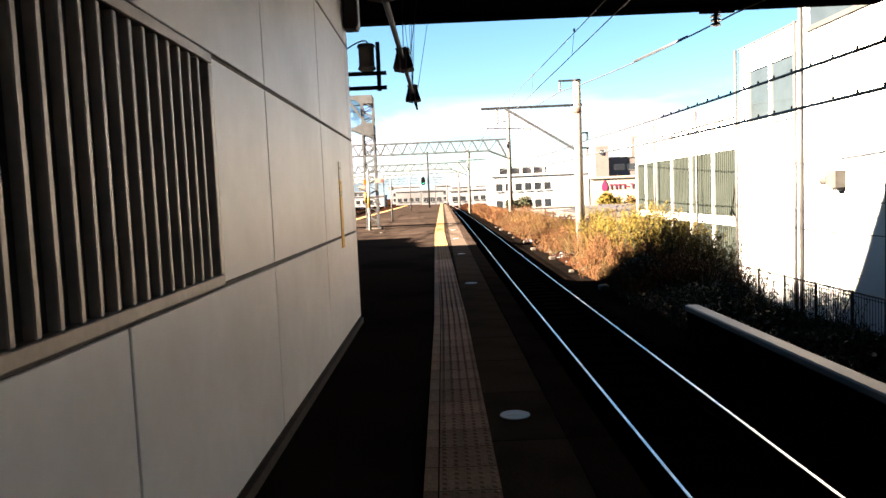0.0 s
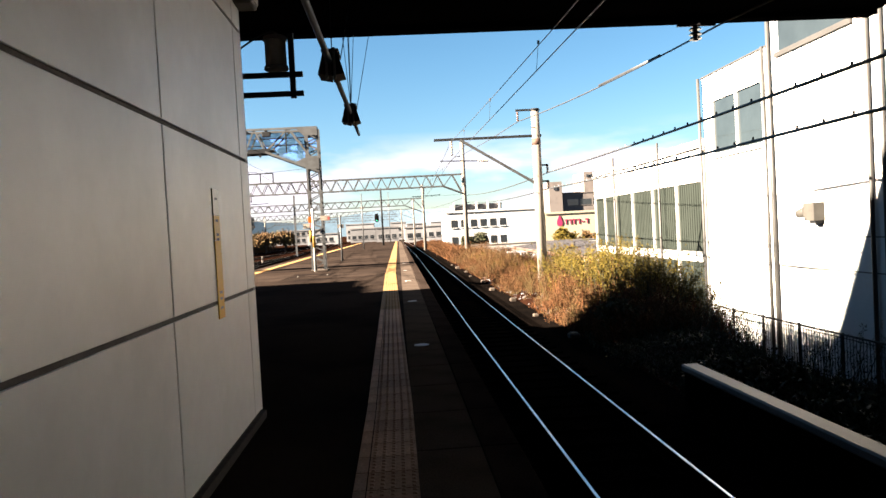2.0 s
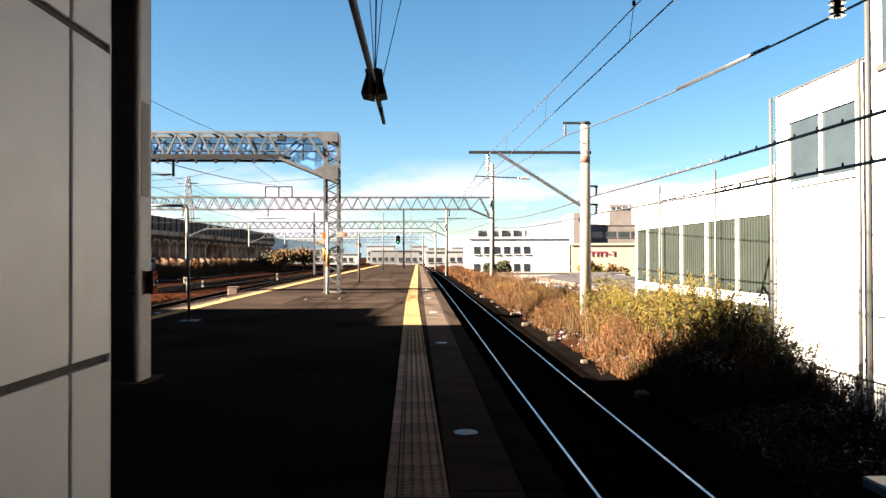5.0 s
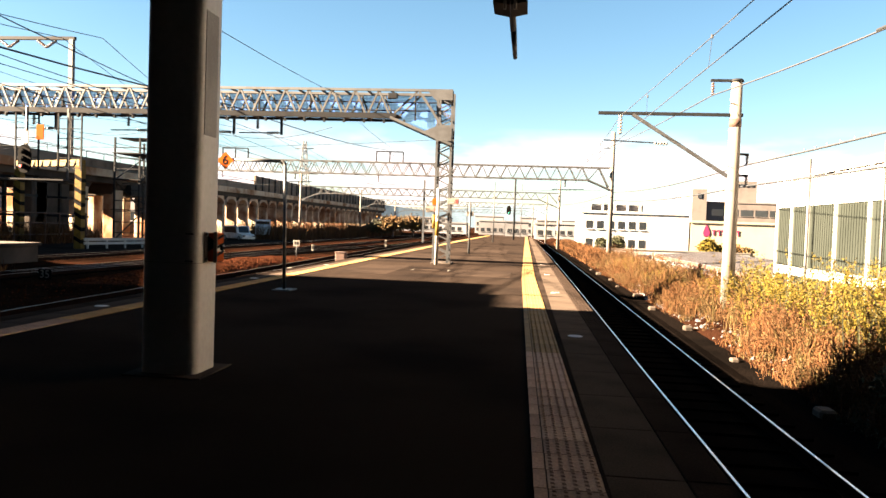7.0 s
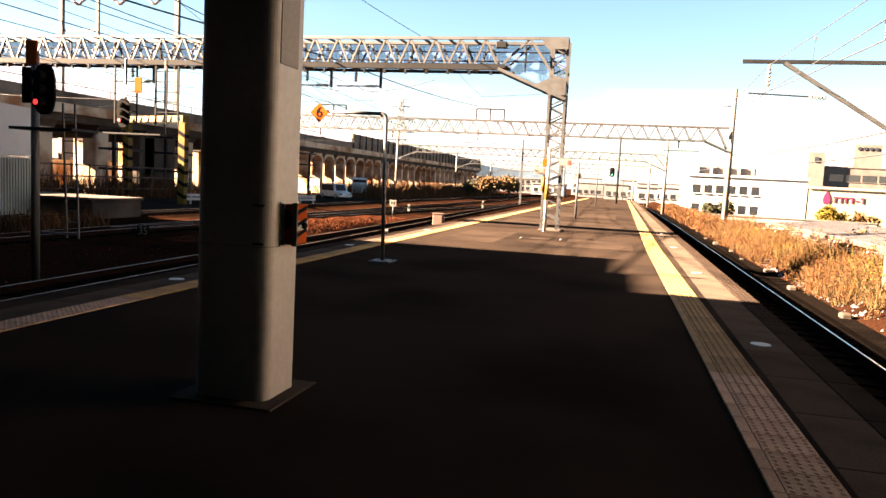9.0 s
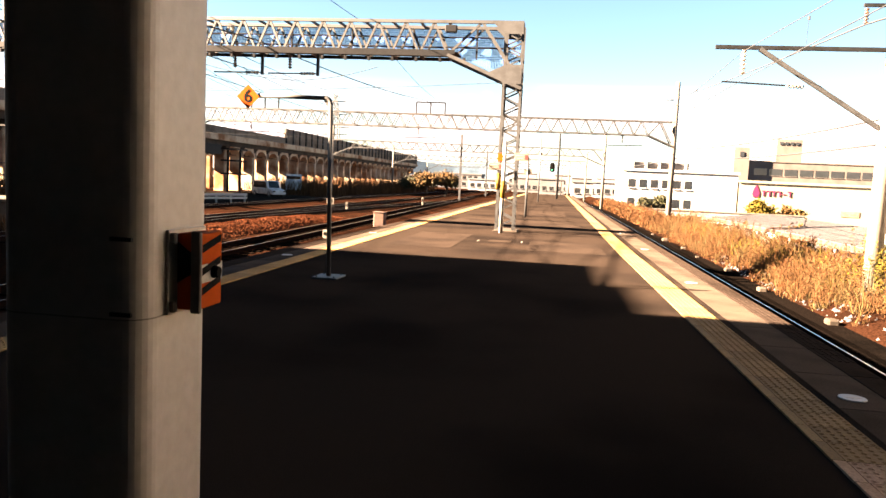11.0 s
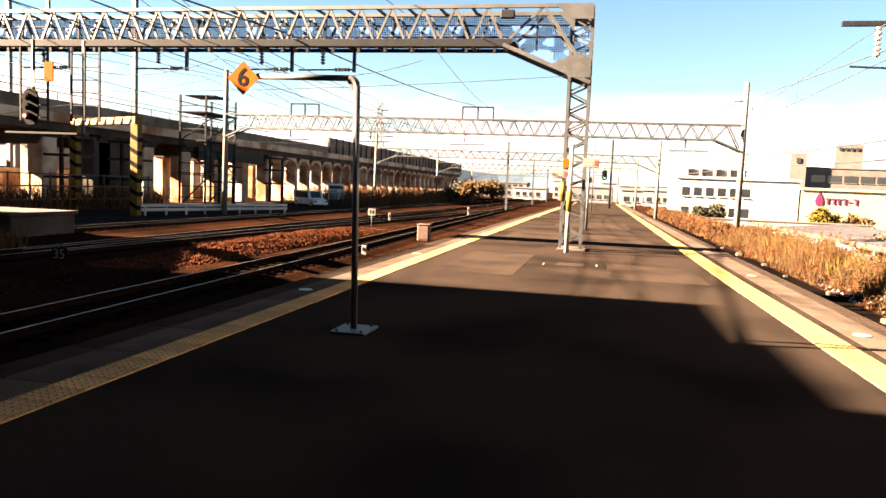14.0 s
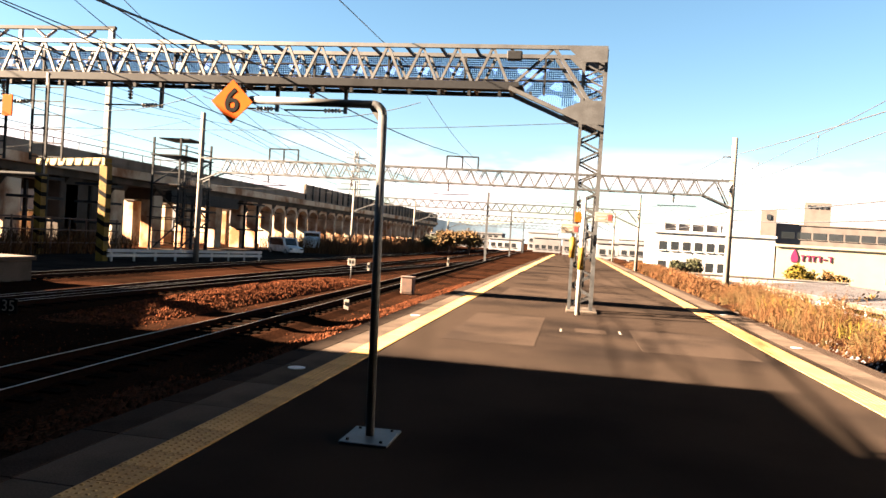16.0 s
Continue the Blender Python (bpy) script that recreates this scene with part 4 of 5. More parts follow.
for xa, za, xb, zb in ((-9.6, 5.05, -18.6, 7.6), (-12.4, 5.1, -20.6, 8.1), (-17.2, 5.1, -27.0, 8.4), (-19.5, 5.1, -31.5, 8.8)):
    run("feeder_wire", [(xa, 15.8, za), (xb, 64, zb), (xb - 1.5, 105, zb - 0.4)], 0.014, 0.45)
for x in (-9.8, -15.6, -21.8):
    run("cross_wire", [(x - 3.0, 33.3, 4.7), (x, 33.3, 4.25), (x + 2.6, 33.3, 4.7)], 0.010, 0.1)
ins2 = thing("bridge_insulator", "dark stacked insulator under the edge of the bridge", "insulator", at=(6.1, 15.95, 4.78))
part("stack", insulator(bmesh.new(), (0, 0, 0), (0, 0, 0.36), 0.12, 4), "brown_ins", ins2)
part("cross_bar", bar(bmesh.new(), (-0.35, 0, 0.30), (0.40, 0, 0.30), 0.05, 0.05), "dark_steel", ins2)

# ---- signals ----
def signal_head(parent, x, y, z, lit):
    oval = []
    for k in range(24):
        c, s = math.cos(k * math.tau / 24), math.sin(k * math.tau / 24)
        oval.append((x + 0.26 * math.copysign(abs(c) ** 0.75, c), z + 0.48 + 0.52 * math.copysign(abs(s) ** 0.75, s)))
    h = part("signal_head", prism(oval, "y", y - 0.03, y + 0.03), "sign_black", parent, "black oval signal backboard")
    for k in range(3):
        zz = z + 0.20 + 0.27 * k
        part("hood", R((x, y - 0.24, zz), (x, y - 0.03, zz), 0.11, 0.10, 12), "sign_black", h)
        part("lens", R((x, y - 0.255, zz), (x, y - 0.245, zz), 0.055, 0.055, 12), lit if k == 0 else "sign_black", h)
sg = thing("signal_post", "grey railway signal post with a ladder and red light", "signal", at=(-13.2, 23.0, GL))
part("post", R((0, 0, 0), (0, 0, 4.9), 0.09, 0.08, 14), "steel", sg)
signal_head(sg, 0.42, -0.2, 3.65, "red_lamp")
part("route_board", rbox(-0.12, -0.14, 4.65, 0.16, -0.10, 5.15, 0.01), "orange", sg, "orange route board")
part("route_board", rbox(-0.22, -0.14, 3.85, 0.02, -0.10, 4.6, 0.01), "sign_black", sg)
part("platform", rbox(-0.6, -0.1, 3.3, 1.0, 0.7, 3.36, 0.01), "dark_steel", sg)
for x in (0.55, 0.85):
    part("ladder_rail", bar(bmesh.new(), (x, 0.3, 1.0), (x - 0.12, 0.3, 3.9), 0.035, 0.035), "steel", sg)
for k in range(11):
    z = 1.1 + 0.25 * k
    part("rung", R((0.55 - 0.0415 * (z - 1), 0.3, z), (0.85 - 0.0415 * (z - 1), 0.3, z), 0.014, 0.014, 6), "steel", sg)
part("strut", bar(bmesh.new(), (0, 0.1, 1.1), (0.85, 0.3, 1.1), 0.05, 0.05), "steel", sg)
sg2 = thing("hanging_signal", "black railway signal hung from the gantry beam", "signal", at=(-18.7, 33.0, 2.8))
part("post", R((0, 0.1, 0.2), (0, 0.1, 2.4), 0.05, 0.05, 10), "steel", sg2)
signal_head(sg2, 0, 0, 0, "red_lamp")
part("board", rbox(-0.14, -0.02, 1.05, 0.14, 0.02, 1.5, 0.008), "white_paint", sg2)
part("tag", rbox(0.45, -0.02, 1.2, 0.75, 0.02, 1.75, 0.008), "orange", sg2)
part("perch", rbox(-0.8, -0.1, -0.3, 1.6, 0.4, -0.24, 0.01), "dark_steel", sg2)
part("perch_strut", bar(bmesh.new(), (1.5, 0.3, -0.3), (1.5, 0.3, 2.4), 0.06, 0.06), "steel", sg2)
sg3 = thing("far_signal", "dark signal post with a small green light on the platform", "signal", at=(-1.6, 92, 0))
part("post", R((0, 0, 0), (0, 0, 7.0), 0.12, 0.10, 10), "dark_steel", sg3)
signal_head(sg3, -0.65, -0.1, 2.9, "green_lamp")
for x, y, h in ((-3.0, 44, 2.6), (-3.2, 75, 5.5), (-1.0, 118, 8.0)):
    p = thing("platform_lamp_post", "slender pale post standing far along the platform", "post", "posts along the platform", (x, y, 0))
    part("pole", R((0, 0, 0), (0, 0, h), 0.055, 0.045, 10), "steel", p)
    part("plate", rbox(-0.18, -0.02, h * 0.72, 0.18, 0.02, h * 0.72 + 0.22, 0.006), "conc", p)
fence = thing("platform_end_fence", "pale railing across the far end of the platform", "fence", at=(0, 127, 0))
for k in range(12):
    part("post", R((-6 + k * 0.55, 0, 0), (-6 + k * 0.55, 0, 1.05), 0.03, 0.03, 6), "steel", fence)
for z in (0.55, 1.02):
    part("rail", R((-6, 0, z), (0.1, 0, z), 0.025, 0.025, 6), "steel", fence)

# ---- white buildings beyond the embankment ----
FX = 12.9
hall = thing("white_hall", "tall white clad industrial hall beside the railway", "building", at=(0, 0, 0))
part("wall", B(FX, 26.0, LOW, 40, 31.4, 7.0), "white", hall, "white flat cladding")
part("wall", B(FX - 0.08, -10, LOW, 40, 25.98, 9.6), "white", hall, "taller white clad block")
part("parapet", B(FX - 0.05, 26.0, 7.0, 40, 31.45, 7.05), "pipe", hall)
win = thing("window", "", "")
win.parent = hall
part("pane", B(FX - 0.03, 26.45, 3.85, FX - 0.01, 28.3, 5.9), "glass", win)
part("pane", B(FX - 0.03, 28.4, 3.85, FX - 0.01, 30.3, 5.9), "glass", win)
for y0, y1, z0, z1 in ((26.3, 30.45, 3.68, 3.85), (26.3, 30.45, 5.9, 6.05), (26.3, 26.45, 3.85, 5.9), (28.3, 28.4, 3.85, 5.9), (30.3, 30.45, 3.85, 5.9)):
    part("window_frame", B(FX - 0.10, y0, z0, FX, y1, z1), "white", win)
win = thing("window", "", "")
win.parent = hall
part("pane", B(FX - 0.11, 21.6, 6.6, FX - 0.09, 25.2, 8.6), "glass", win)
part("window_frame", B(FX - 0.17, 21.4, 6.45, FX - 0.08, 25.4, 6.6), "pipe", win)
for y in (25.75, 26.15, 20.75, 20.2, 31.35):
    part("downpipe", R((FX - 0.18, y, LOW), (FX - 0.18, y, 7.0 if y > 26 else 9.5), 0.06, 0.06, 10), "pipe", hall, "grey downpipe")
for z in (0.62, -0.35, -2.3):
    part("cladding_seam", B(FX - 0.094, 2, z, FX - 0.08, 25.6, z + 0.035), "pipe", hall)
part("cladding_seam", B(FX - 0.012, 26.3, 0.62, FX, 31.2, 0.655), "pipe", hall)
vent = part("vent_hood", prism([(23.05, 1.12), (23.45, 1.12), (23.62, 1.30), (23.62, 1.66), (23.05, 1.66)], "x", FX - 0.42, FX - 0.08), "vent", hall, "boxy wall vent hood")
part("vent_spout", R((FX - 0.27, 23.62, 1.42), (FX - 0.27, 24.1, 1.34), 0.17, 0.13, 16), "vent", vent)
part("vent_base", rbox(FX - 0.36, 23.1, 1.03, FX - 0.12, 23.4, 1.119, 0.01), "dark_steel", vent)

low = thing("low_white_hall", "low white hall with green louvre panels between posts", "building")
part("wall", B(FX + 0.12, 31.46, LOW, 40, 48.3, 4.55), "white", low, "white flat cladding")
part("roof_edge", B(FX - 0.02, 31.47, 4.30, FX + 0.12, 48.3, 4.62), "white_paint", low)
edges = [31.6, 34.6, 37.7, 40.8, 43.9, 46.0, 48.1]
ribs = {}
for k, (a, b) in enumerate(zip(edges, edges[1:])):
    for z0, z1 in ((-0.05, 2.85), (-3.4, -0.5)):
        lou = thing("louvre_panel", "", "")
        lou.parent = low
        part("panel", B(FX + 0.06, a + 0.09, z0, FX + 0.11, b - 0.09, z1), "louvre", lou)
        rb = bmesh.new()
        y = a + 0.24
        while y < b - 0.24:
            box(rb, FX + 0.035, y, z0 + 0.02, FX + 0.059, y + 0.12, z1 - 0.02)
            y += 0.24
        part("ribs", rb, "louvre", lou)
for y in edges:
    part("post", B(FX - 0.03, y - 0.085, LOW, FX + 0.12, y + 0.085, 4.29), "white_paint", low)
for z in (-0.48, 2.88):
    part("rail", B(FX - 0.01, 31.5, z, FX + 0.12, 48.2, z + 0.40), "white_paint", low)
for y in (36.1, 43.2):
    part("downpipe", R((FX - 0.25, y, LOW), (FX - 0.25, y, 5.0), 0.055, 0.055, 8), "pipe", low, "dark standing pipe")

fen = thing("yard_fence", "dark mesh fence on posts before the white hall", "fence", at=(11.3, 0, LOW))
for k in range(14):
    part("post", R((0, 8 + k * 2.0, 0), (0, 8 + k * 2.0, 1.9), 0.04, 0.04, 8), "dark_steel", fen)
for z in (0.3, 1.85):
    part("rail", R((0, 8, z), (0, 34, z), 0.03, 0.03, 6), "dark_steel", fen)
net = bmesh.new()
for k in range(200):
    bar(net, (0, 8 + k * 0.13, 0.3), (0, 8 + k * 0.13, 1.85), 0.012, 0.012)
tagged(part("fence_wires", net, "dark_steel", fen), "", "", "", "stuff")

shed = thing("cycle_shed", "long low shed with a grey corrugated roof", "shed")
part("roof", prism([(13.6, -1.05), (19.5, -0.55), (19.5, -0.45), (13.6, -0.95)], "y", 50.5, 88), "roof", shed, "grey corrugated roof")
cor = bmesh.new()
y = 50.8
while y < 88:
    bar(cor, (13.6, y, -0.93), (19.5, y, -0.43), 0.12, 0.04)
    y += 0.9
part("roof_ribs", cor, "roof", shed)
part("front_roof", prism([(10.6, -1.75), (13.2, -1.55), (13.2, -1.47), (10.6, -1.67)], "y", 46.5, 74), "roof", shed, "lower grey roof in front")
part("front_fascia", B(10.55, 46.5, -1.95, 10.62, 74, -1.68), "rust", shed, "rusty brown eaves beam")
for k in range(8):
    part("front_post", R((10.7, 47 + k * 3.7, LOW), (10.7, 47 + k * 3.7, -1.75), 0.06, 0.06, 8), "white_paint", shed)
part("fascia", B(13.55, 50.5, -1.25, 13.62, 88, -0.98), "rust", shed, "rusty brown eaves beam")
for k in range(10):
    part("post", R((13.8, 51 + k * 4, LOW), (13.8, 51 + k * 4, -1.1), 0.07, 0.07, 8), "white_paint", shed)

def facade(name, label, x0, x1, y0, y1, z0, z1, mat, rows, wx, glass="glass_dark"):
    """A building whose side towards -y has rows of windows; rows are (sill, head)."""
    b = thing(name, label, "building")
    part("wall", B(x0, y0, z0, x1, y1, z1), mat, b)
    part("parapet", B(x0 - 0.2, y0 - 0.2, z1, x1 + 0.2, y1 + 0.2, z1 + 0.4), mat, b)
    for sill, head in rows:
        for wa, wb in wx:
            w = part("window", B(wa, y0 - 0.05, sill, wb, y0 - 0.02, head), glass, b)
            part("sill", B(wa - 0.1, y0 - 0.16, sill - 0.15, wb + 0.1, y0 - 0.01, sill), mat, w)
    return b
store = facade("store", "cream supermarket hall with a pink sign", 28.5, 113, 140, 180, LOW, 3.4, "cream", [], [])
part("emblem", prism([(30.6 + u * 0.94, 1.1 + v * 1.01) for u, v in ((0.15, 0), (1.05, 0), (1.2, 0.5), (1.15, 0.9), (0.9, 1.5), (0.6, 2.0), (0.3, 1.5), (0.05, 0.9), (0, 0.5))], "y", 139.90, 139.99), "pink", store, "pink drop-shaped emblem")
for k in range(6):
    x = 32.1 + k * 0.8
    if k != 4:
        part("sign_bar", B(x, 139.9, 2.07, x + 0.58, 139.99, 2.26), "pink", store, "pink sign stroke")
        part("sign_bar", B(x + 0.23 + 0.11 * (k % 2), 139.9, 1.3, x + 0.40 + 0.11 * (k % 2), 139.99, 2.07), "pink", store, "pink sign stroke")
    else:
        part("sign_bar", B(x, 139.9, 1.65, x + 0.58, 139.99, 1.82), "pink", store, "pink sign stroke")
for x in (44.6, 54.6, 70, 84.5):
    part("wall_mark", B(x, 139.93, -1.5, x + 2.9, 139.99, -0.6), "tile_old", store)
hotel = facade("office_block", "grey office block with ribbon windows and roof tower", 63.5, 110.5, 289.5, 320, LOW, 13.4, "grey_bld", [(3.4, 5.8), (8.6, 11.0)], [(68.3 + k * 5.2, 72.7 + k * 5.2) for k in range(8)])
part("roof_tower", B(75.9, 291.5, 13.8, 84.7, 310, 21.8), "grey_bld", hotel)
part("stair_tower", B(60.7, 287.5, LOW, 65.9, 310, 18.2), "grey_bld", hotel)
part("tower_window", B(62.6, 287.3, 14.8, 64.0, 287.4, 16.6), "glass_dark", hotel)
for x in (76.9, 78.7, 80.5, 82.3):
    part("sign_bar", B(x, 291.3, 19.8, x + 1.1, 291.4, 20.8), "glass_dark", hotel)
school = facade("white_offices", "white two-storey building with a row of square windows", 9.5, 28.2, 140, 155, LOW, 4.6, "white", [(1.8, 3.2), (-1.5, 0.0)], [(10.4 + k * 1.85, 11.5 + k * 1.85) for k in range(6)])
part("plant_room", B(11, 142, 5.0, 20.5, 150, 6.2), "roof", school)
for k in range(5):
    part("roof_post", B(11 + k * 2.2, 141.5, 5.0, 11.3 + k * 2.2, 141.9, 6.6), "white", school)
wallw = setting("yard_wall", B(10.5, 124, LOW, 34, 124.4, -1.4), "white_paint", "long low white boundary wall behind parked cars", "wall")
part("coping", B(10.4, 123.9, -1.4, 34.1, 124.5, -1.25), "conc", wallw)
for k, (x, y, sx, sy, h) in enumerate(((4.5, 190, 5, 9, 7.5), (-3, 230, 7, 9, 8.5), (11, 215, 9, 12, 8), (-12, 260, 9, 12, 9), (-24, 240, 10, 12, 7), (-36, 280, 14, 12, 10), (40, 230, 14, 14, 9), (0.5, 285, 6, 9, 12), (8, 300, 8, 9, 11), (-52, 300, 16, 12, 8), (66, 240, 20, 14, 10), (-70, 260, 20, 12, 9), (-16, 320, 12, 9, 13), (22, 330, 14, 9, 12), (90, 200, 16, 12, 9))):
    b = facade("town_house", "pale distant town building with small windows", x - sx / 2, x + sx / 2, y, y + sy, LOW, (h - 3.5) * 0.62, "far", [(z, z + 1.2) for z in np.arange(-2.5, (h - 3.5) * 0.62 - 1.7, 2.4)], [(x - sx / 2 + 0.7 + j * 2.1, x - sx / 2 + 1.9 + j * 2.1) for j in range(int(sx / 2.2))])
    tagged(b, group="distant town buildings")
hills = bmesh.new()
prev = None
for k in range(61):
    a = radians(-60 + 2 * k)
    h = 70 + 45 * noise.noise(Vector((k * 0.21, 3, 0))) + 18 * noise.noise(Vector((k * 0.9, 5, 0)))
    row = [hills.verts.new((math.sin(a) * 2300, math.cos(a) * 2300, z)) for z in (-60, h)]
    if prev:
        hills.faces.new((prev[0], row[0], row[1], prev[1]))
    prev = row
setting("backdrop", hills, "hill", "low hills far beyond the town, painted haze blue", "hills")
tower = thing("pylon", "slim lattice electricity pylon far behind the viaduct", "pylon", at=(-62, 205, LOW))
for sx in (-1, 1):
    for sy in (-1, 1):
        part("leg", bar(bmesh.new(), (sx * 2.2, sy * 2.2, 0), (sx * 0.35, sy * 0.35, 27), 0.18, 0.18), "steel", tower)
lc = bmesh.new()
for k in range(14):
    z, w = k * 1.9, 2.2 - 1.85 * k * 1.9 / 27
    for sy in (-1, 1):
        bar(lc, (-w, sy * w, z), (w, sy * w, z + 1.9), 0.1, 0.1)
        bar(lc, (w, sy * w, z), (-w, sy * w, z + 1.9), 0.1, 0.1)
part("lacing", lc, "steel", tower)
for z, w in ((18, 4), (21.5, 3.4), (25, 2.8)):
    part("cross_arm", bar(bmesh.new(), (-w, 0, z), (w, 0, z), 0.25, 0.25), "steel", tower)

# ---- viaduct ----
VX = -44.0
via = setting("viaduct", B(VX - 9, 20, 4.6, VX, 230, 5.5), "conc_dark", "stained concrete viaduct on rows of piers", "viaduct")
part("edge_beam", B(VX, 20, 5.2, VX + 0.5, 230, 5.95), "pier", via, "stained edge beam")
part("parapet", B(VX + 0.1, 20, 5.95, VX + 0.3, 230, 6.9), "via_dark", via, "dark parapet wall")
for k in range(70):
    part("rail_post", R((VX + 0.2, 22 + k * 3, 6.9), (VX + 0.2, 22 + k * 3, 7.5), 0.04, 0.04, 5), "steel", via)
part("handrail", R((VX + 0.2, 22, 7.5), (VX + 0.2, 230, 7.5), 0.04, 0.04, 5), "steel", via)
part("noise_barrier", B(VX + 0.05, 121, 6.9, VX + 0.35, 230, 8.3), "via_dark", via, "dark noise barrier")
nb = bmesh.new()
for k in range(36):
    box(nb, VX + 0.35, 121 + k * 3, 6.0, VX + 0.55, 121.2 + k * 3, 8.35)
part("barrier_posts", nb, "dark_steel", via)
y, k = 44.0, 0
while y < 225:
    wide = 1.6 if y < 98 else 0.9
    for dx in (-1.2, -7.6):
        p = part("pier", rbox(VX + dx - 0.7, y, LOW, VX + dx + 0.7, y + wide, 4.6, 0.08), "pier", via, "rain-streaked concrete pier")
    part("pier_head", prism([(VX - 8.8, 4.6), (VX - 8.0, 3.5), (VX - 0.9, 3.5), (VX - 0.1, 4.6)], "y", y - 0.1, y + wide + 0.1), "conc_dark", via)
    if y >= 98:
        arch = [(y + wide, 4.6)] + [(y + wide + (4.5 - wide) * (0.5 - 0.5 * math.cos(a)), 3.3 + 1.0 * math.sin(a)) for a in [j * math.pi / 8 for j in range(9)]] + [(y + 4.5, 4.6)]
        part("arch", prism(arch, "x", VX - 1.6, VX - 0.3), "pier", via)
    y += 6.4 if y < 98 else 4.5
for y0, y1 in ((84, 99),):
    part("girder", B(VX - 0.2, y0, 3.4, VX + 0.4, y1, 4.6), "dark_steel", via, "dark steel girder span")
part("pier", rbox(VX - 2.4, 69.0, LOW, VX - 0.5, 74.5, 4.6, 0.08), "conc_dark", via, "broad dark pier beside the stair tower")
setting("wall_under_viaduct", B(VX - 12.6, 30, LOW, VX - 12.2, 92, 1.6), "pier", "stained wall beneath the viaduct deck", "wall")
setting("wall_behind_viaduct", B(VX - 16, 30, LOW, VX - 15.4, 230, 0.2), "rust", "brown hoarding seen beneath the viaduct", "wall")
for k, (y, h, m_) in enumerate(((50, 4, "far"), (66, 5, "cream"), (84, 4.5, "far"), (104, 5, "cream"), (126, 4, "far"), (150, 5, "far"))):
    b = facade("back_street_house", "pale house beyond the viaduct piers", VX - 34, VX - 22, y, y + 13, LOW, h, m_, [(0.4, 1.8)], [(VX - 33 + j * 3, VX - 31.2 + j * 3) for j in range(4)])
    for j in range(4):
        w = part("window", B(VX - 22.0, y + 1 + j * 3, 0.2, VX - 21.95, y + 2.6 + j * 3, 1.9), "glass_dark", b)
        part("sill", B(VX - 22, y + 0.9 + j * 3, 0.05, VX - 21.85, y + 2.7 + j * 3, 0.2), m_, w)

# steel stair tower beside the viaduct
st = thing("stair_tower", "dark steel stair tower standing against the viaduct", "stair tower", at=(VX + 3.2, 76, GL))
for x in (0, 2.6):
    for y in (0, 5.5):
        part("post", bar(bmesh.new(), (x, y, 0), (x, y, 10.2), 0.16, 0.16), "dark_steel", st)
for z in (3.0, 6.0, 8.6):
    part("landing", B(-0.2, -0.2, z, 2.8, 5.7, z + 0.1), "dark_steel", st)
    for x in (0, 2.6):
        part("guard_rail", bar(bmesh.new(), (x, 0, z + 1.0), (x, 5.5, z + 1.0), 0.05, 0.05), "dark_steel", st)
for k in range(10):
    part("step", B(2.0, 0.3 + k * 0.48, 0.3 + k * 0.3, 2.6, 0.62 + k * 0.48, 0.35 + k * 0.3), "dark_steel", st)
    part("step", B(0.1, 5.0 - k * 0.48, 3.3 + k * 0.3, 0.8, 5.3 - k * 0.48, 3.35 + k * 0.3), "dark_steel", st)
part("canopy", B(-0.2, 1.0, 10.2, 2.8, 4.0, 10.3), "dark_steel", st)
for a, b in (((0, 0, 0), (0, 5.5, 3)), ((0, 5.5, 3), (0, 0, 6)), ((0, 0, 6), (0, 5.5, 8.6))):
    part("brace", bar(bmesh.new(), a, b, 0.1, 0.1), "dark_steel", st)
    part("brace", bar(bmesh.new(), (2.6, *a[1:]), (2.6, *b[1:]), 0.1, 0.1), "dark_steel", st)

for k in range(9):
    z = 0.8 + k * 1.05
    part("girt", bar(bmesh.new(), (-0.1, 0, z), (2.7, 0, z), 0.08, 0.08), "dark_steel", st)
    part("girt", bar(bmesh.new(), (2.6, 0, z), (2.6, 5.5, z), 0.08, 0.08), "dark_steel", st)
for k in range(4):
    sc = bmesh.new()
    for j in range(5):
        box(sc, 2.7, 0.2 + 1.35 * k + j * 0.26, 3.2 + (k % 2) * 1.2, 2.74, 0.26 + 1.35 * k + j * 0.26, 6.6 + (k % 3) * 0.7)
    part("screen", sc, "dark_steel", st, "dark slatted screen")
for y in (62, 69, 85, 97):
    h_ = thing("duct_rack", "dark pipe rack standing before the viaduct", "pipe rack", at=(VX + 2.2, y, GL))
    for dx in (0, 1.6):
        part("post", bar(bmesh.new(), (dx, 0, 0), (dx, 0, 5.4), 0.22, 0.22), "dark_steel", h_)
    for z in (2.2, 3.8, 5.2):
        part("shelf", B(-0.2, -1.6, z, 1.8, 1.6, z + 0.18), "dark_steel", h_)

# height gate with black and yellow stripes
gate = thing("height_gate", "yellow height gate with black diagonal stripes", "height gate", at=(0, 0, GL))
for (x, y) in ((-39.0, 60.0), (-32.2, 57.2)):
    p = part("post", rbox(x - 0.26, y - 0.26, 0, x + 0.26, y + 0.26, 6.0, 0.02), "yellow", gate, "yellow post")
    for k in range(6):
        z = 0.7 + k * 0.88
        part("stripe", prism([(x - 0.265, z), (x + 0.265, z - 0.30), (x + 0.265, z - 0.02), (x - 0.265, z + 0.28)], "y", y - 0.275, y + 0.275), "sign_black", p)
beam = part("beam", bar(bmesh.new(), (-39.2, 60.1, 6.2), (-32.0, 57.1, 6.2), 0.5, 0.45), "yellow", gate, "yellow cross beam")
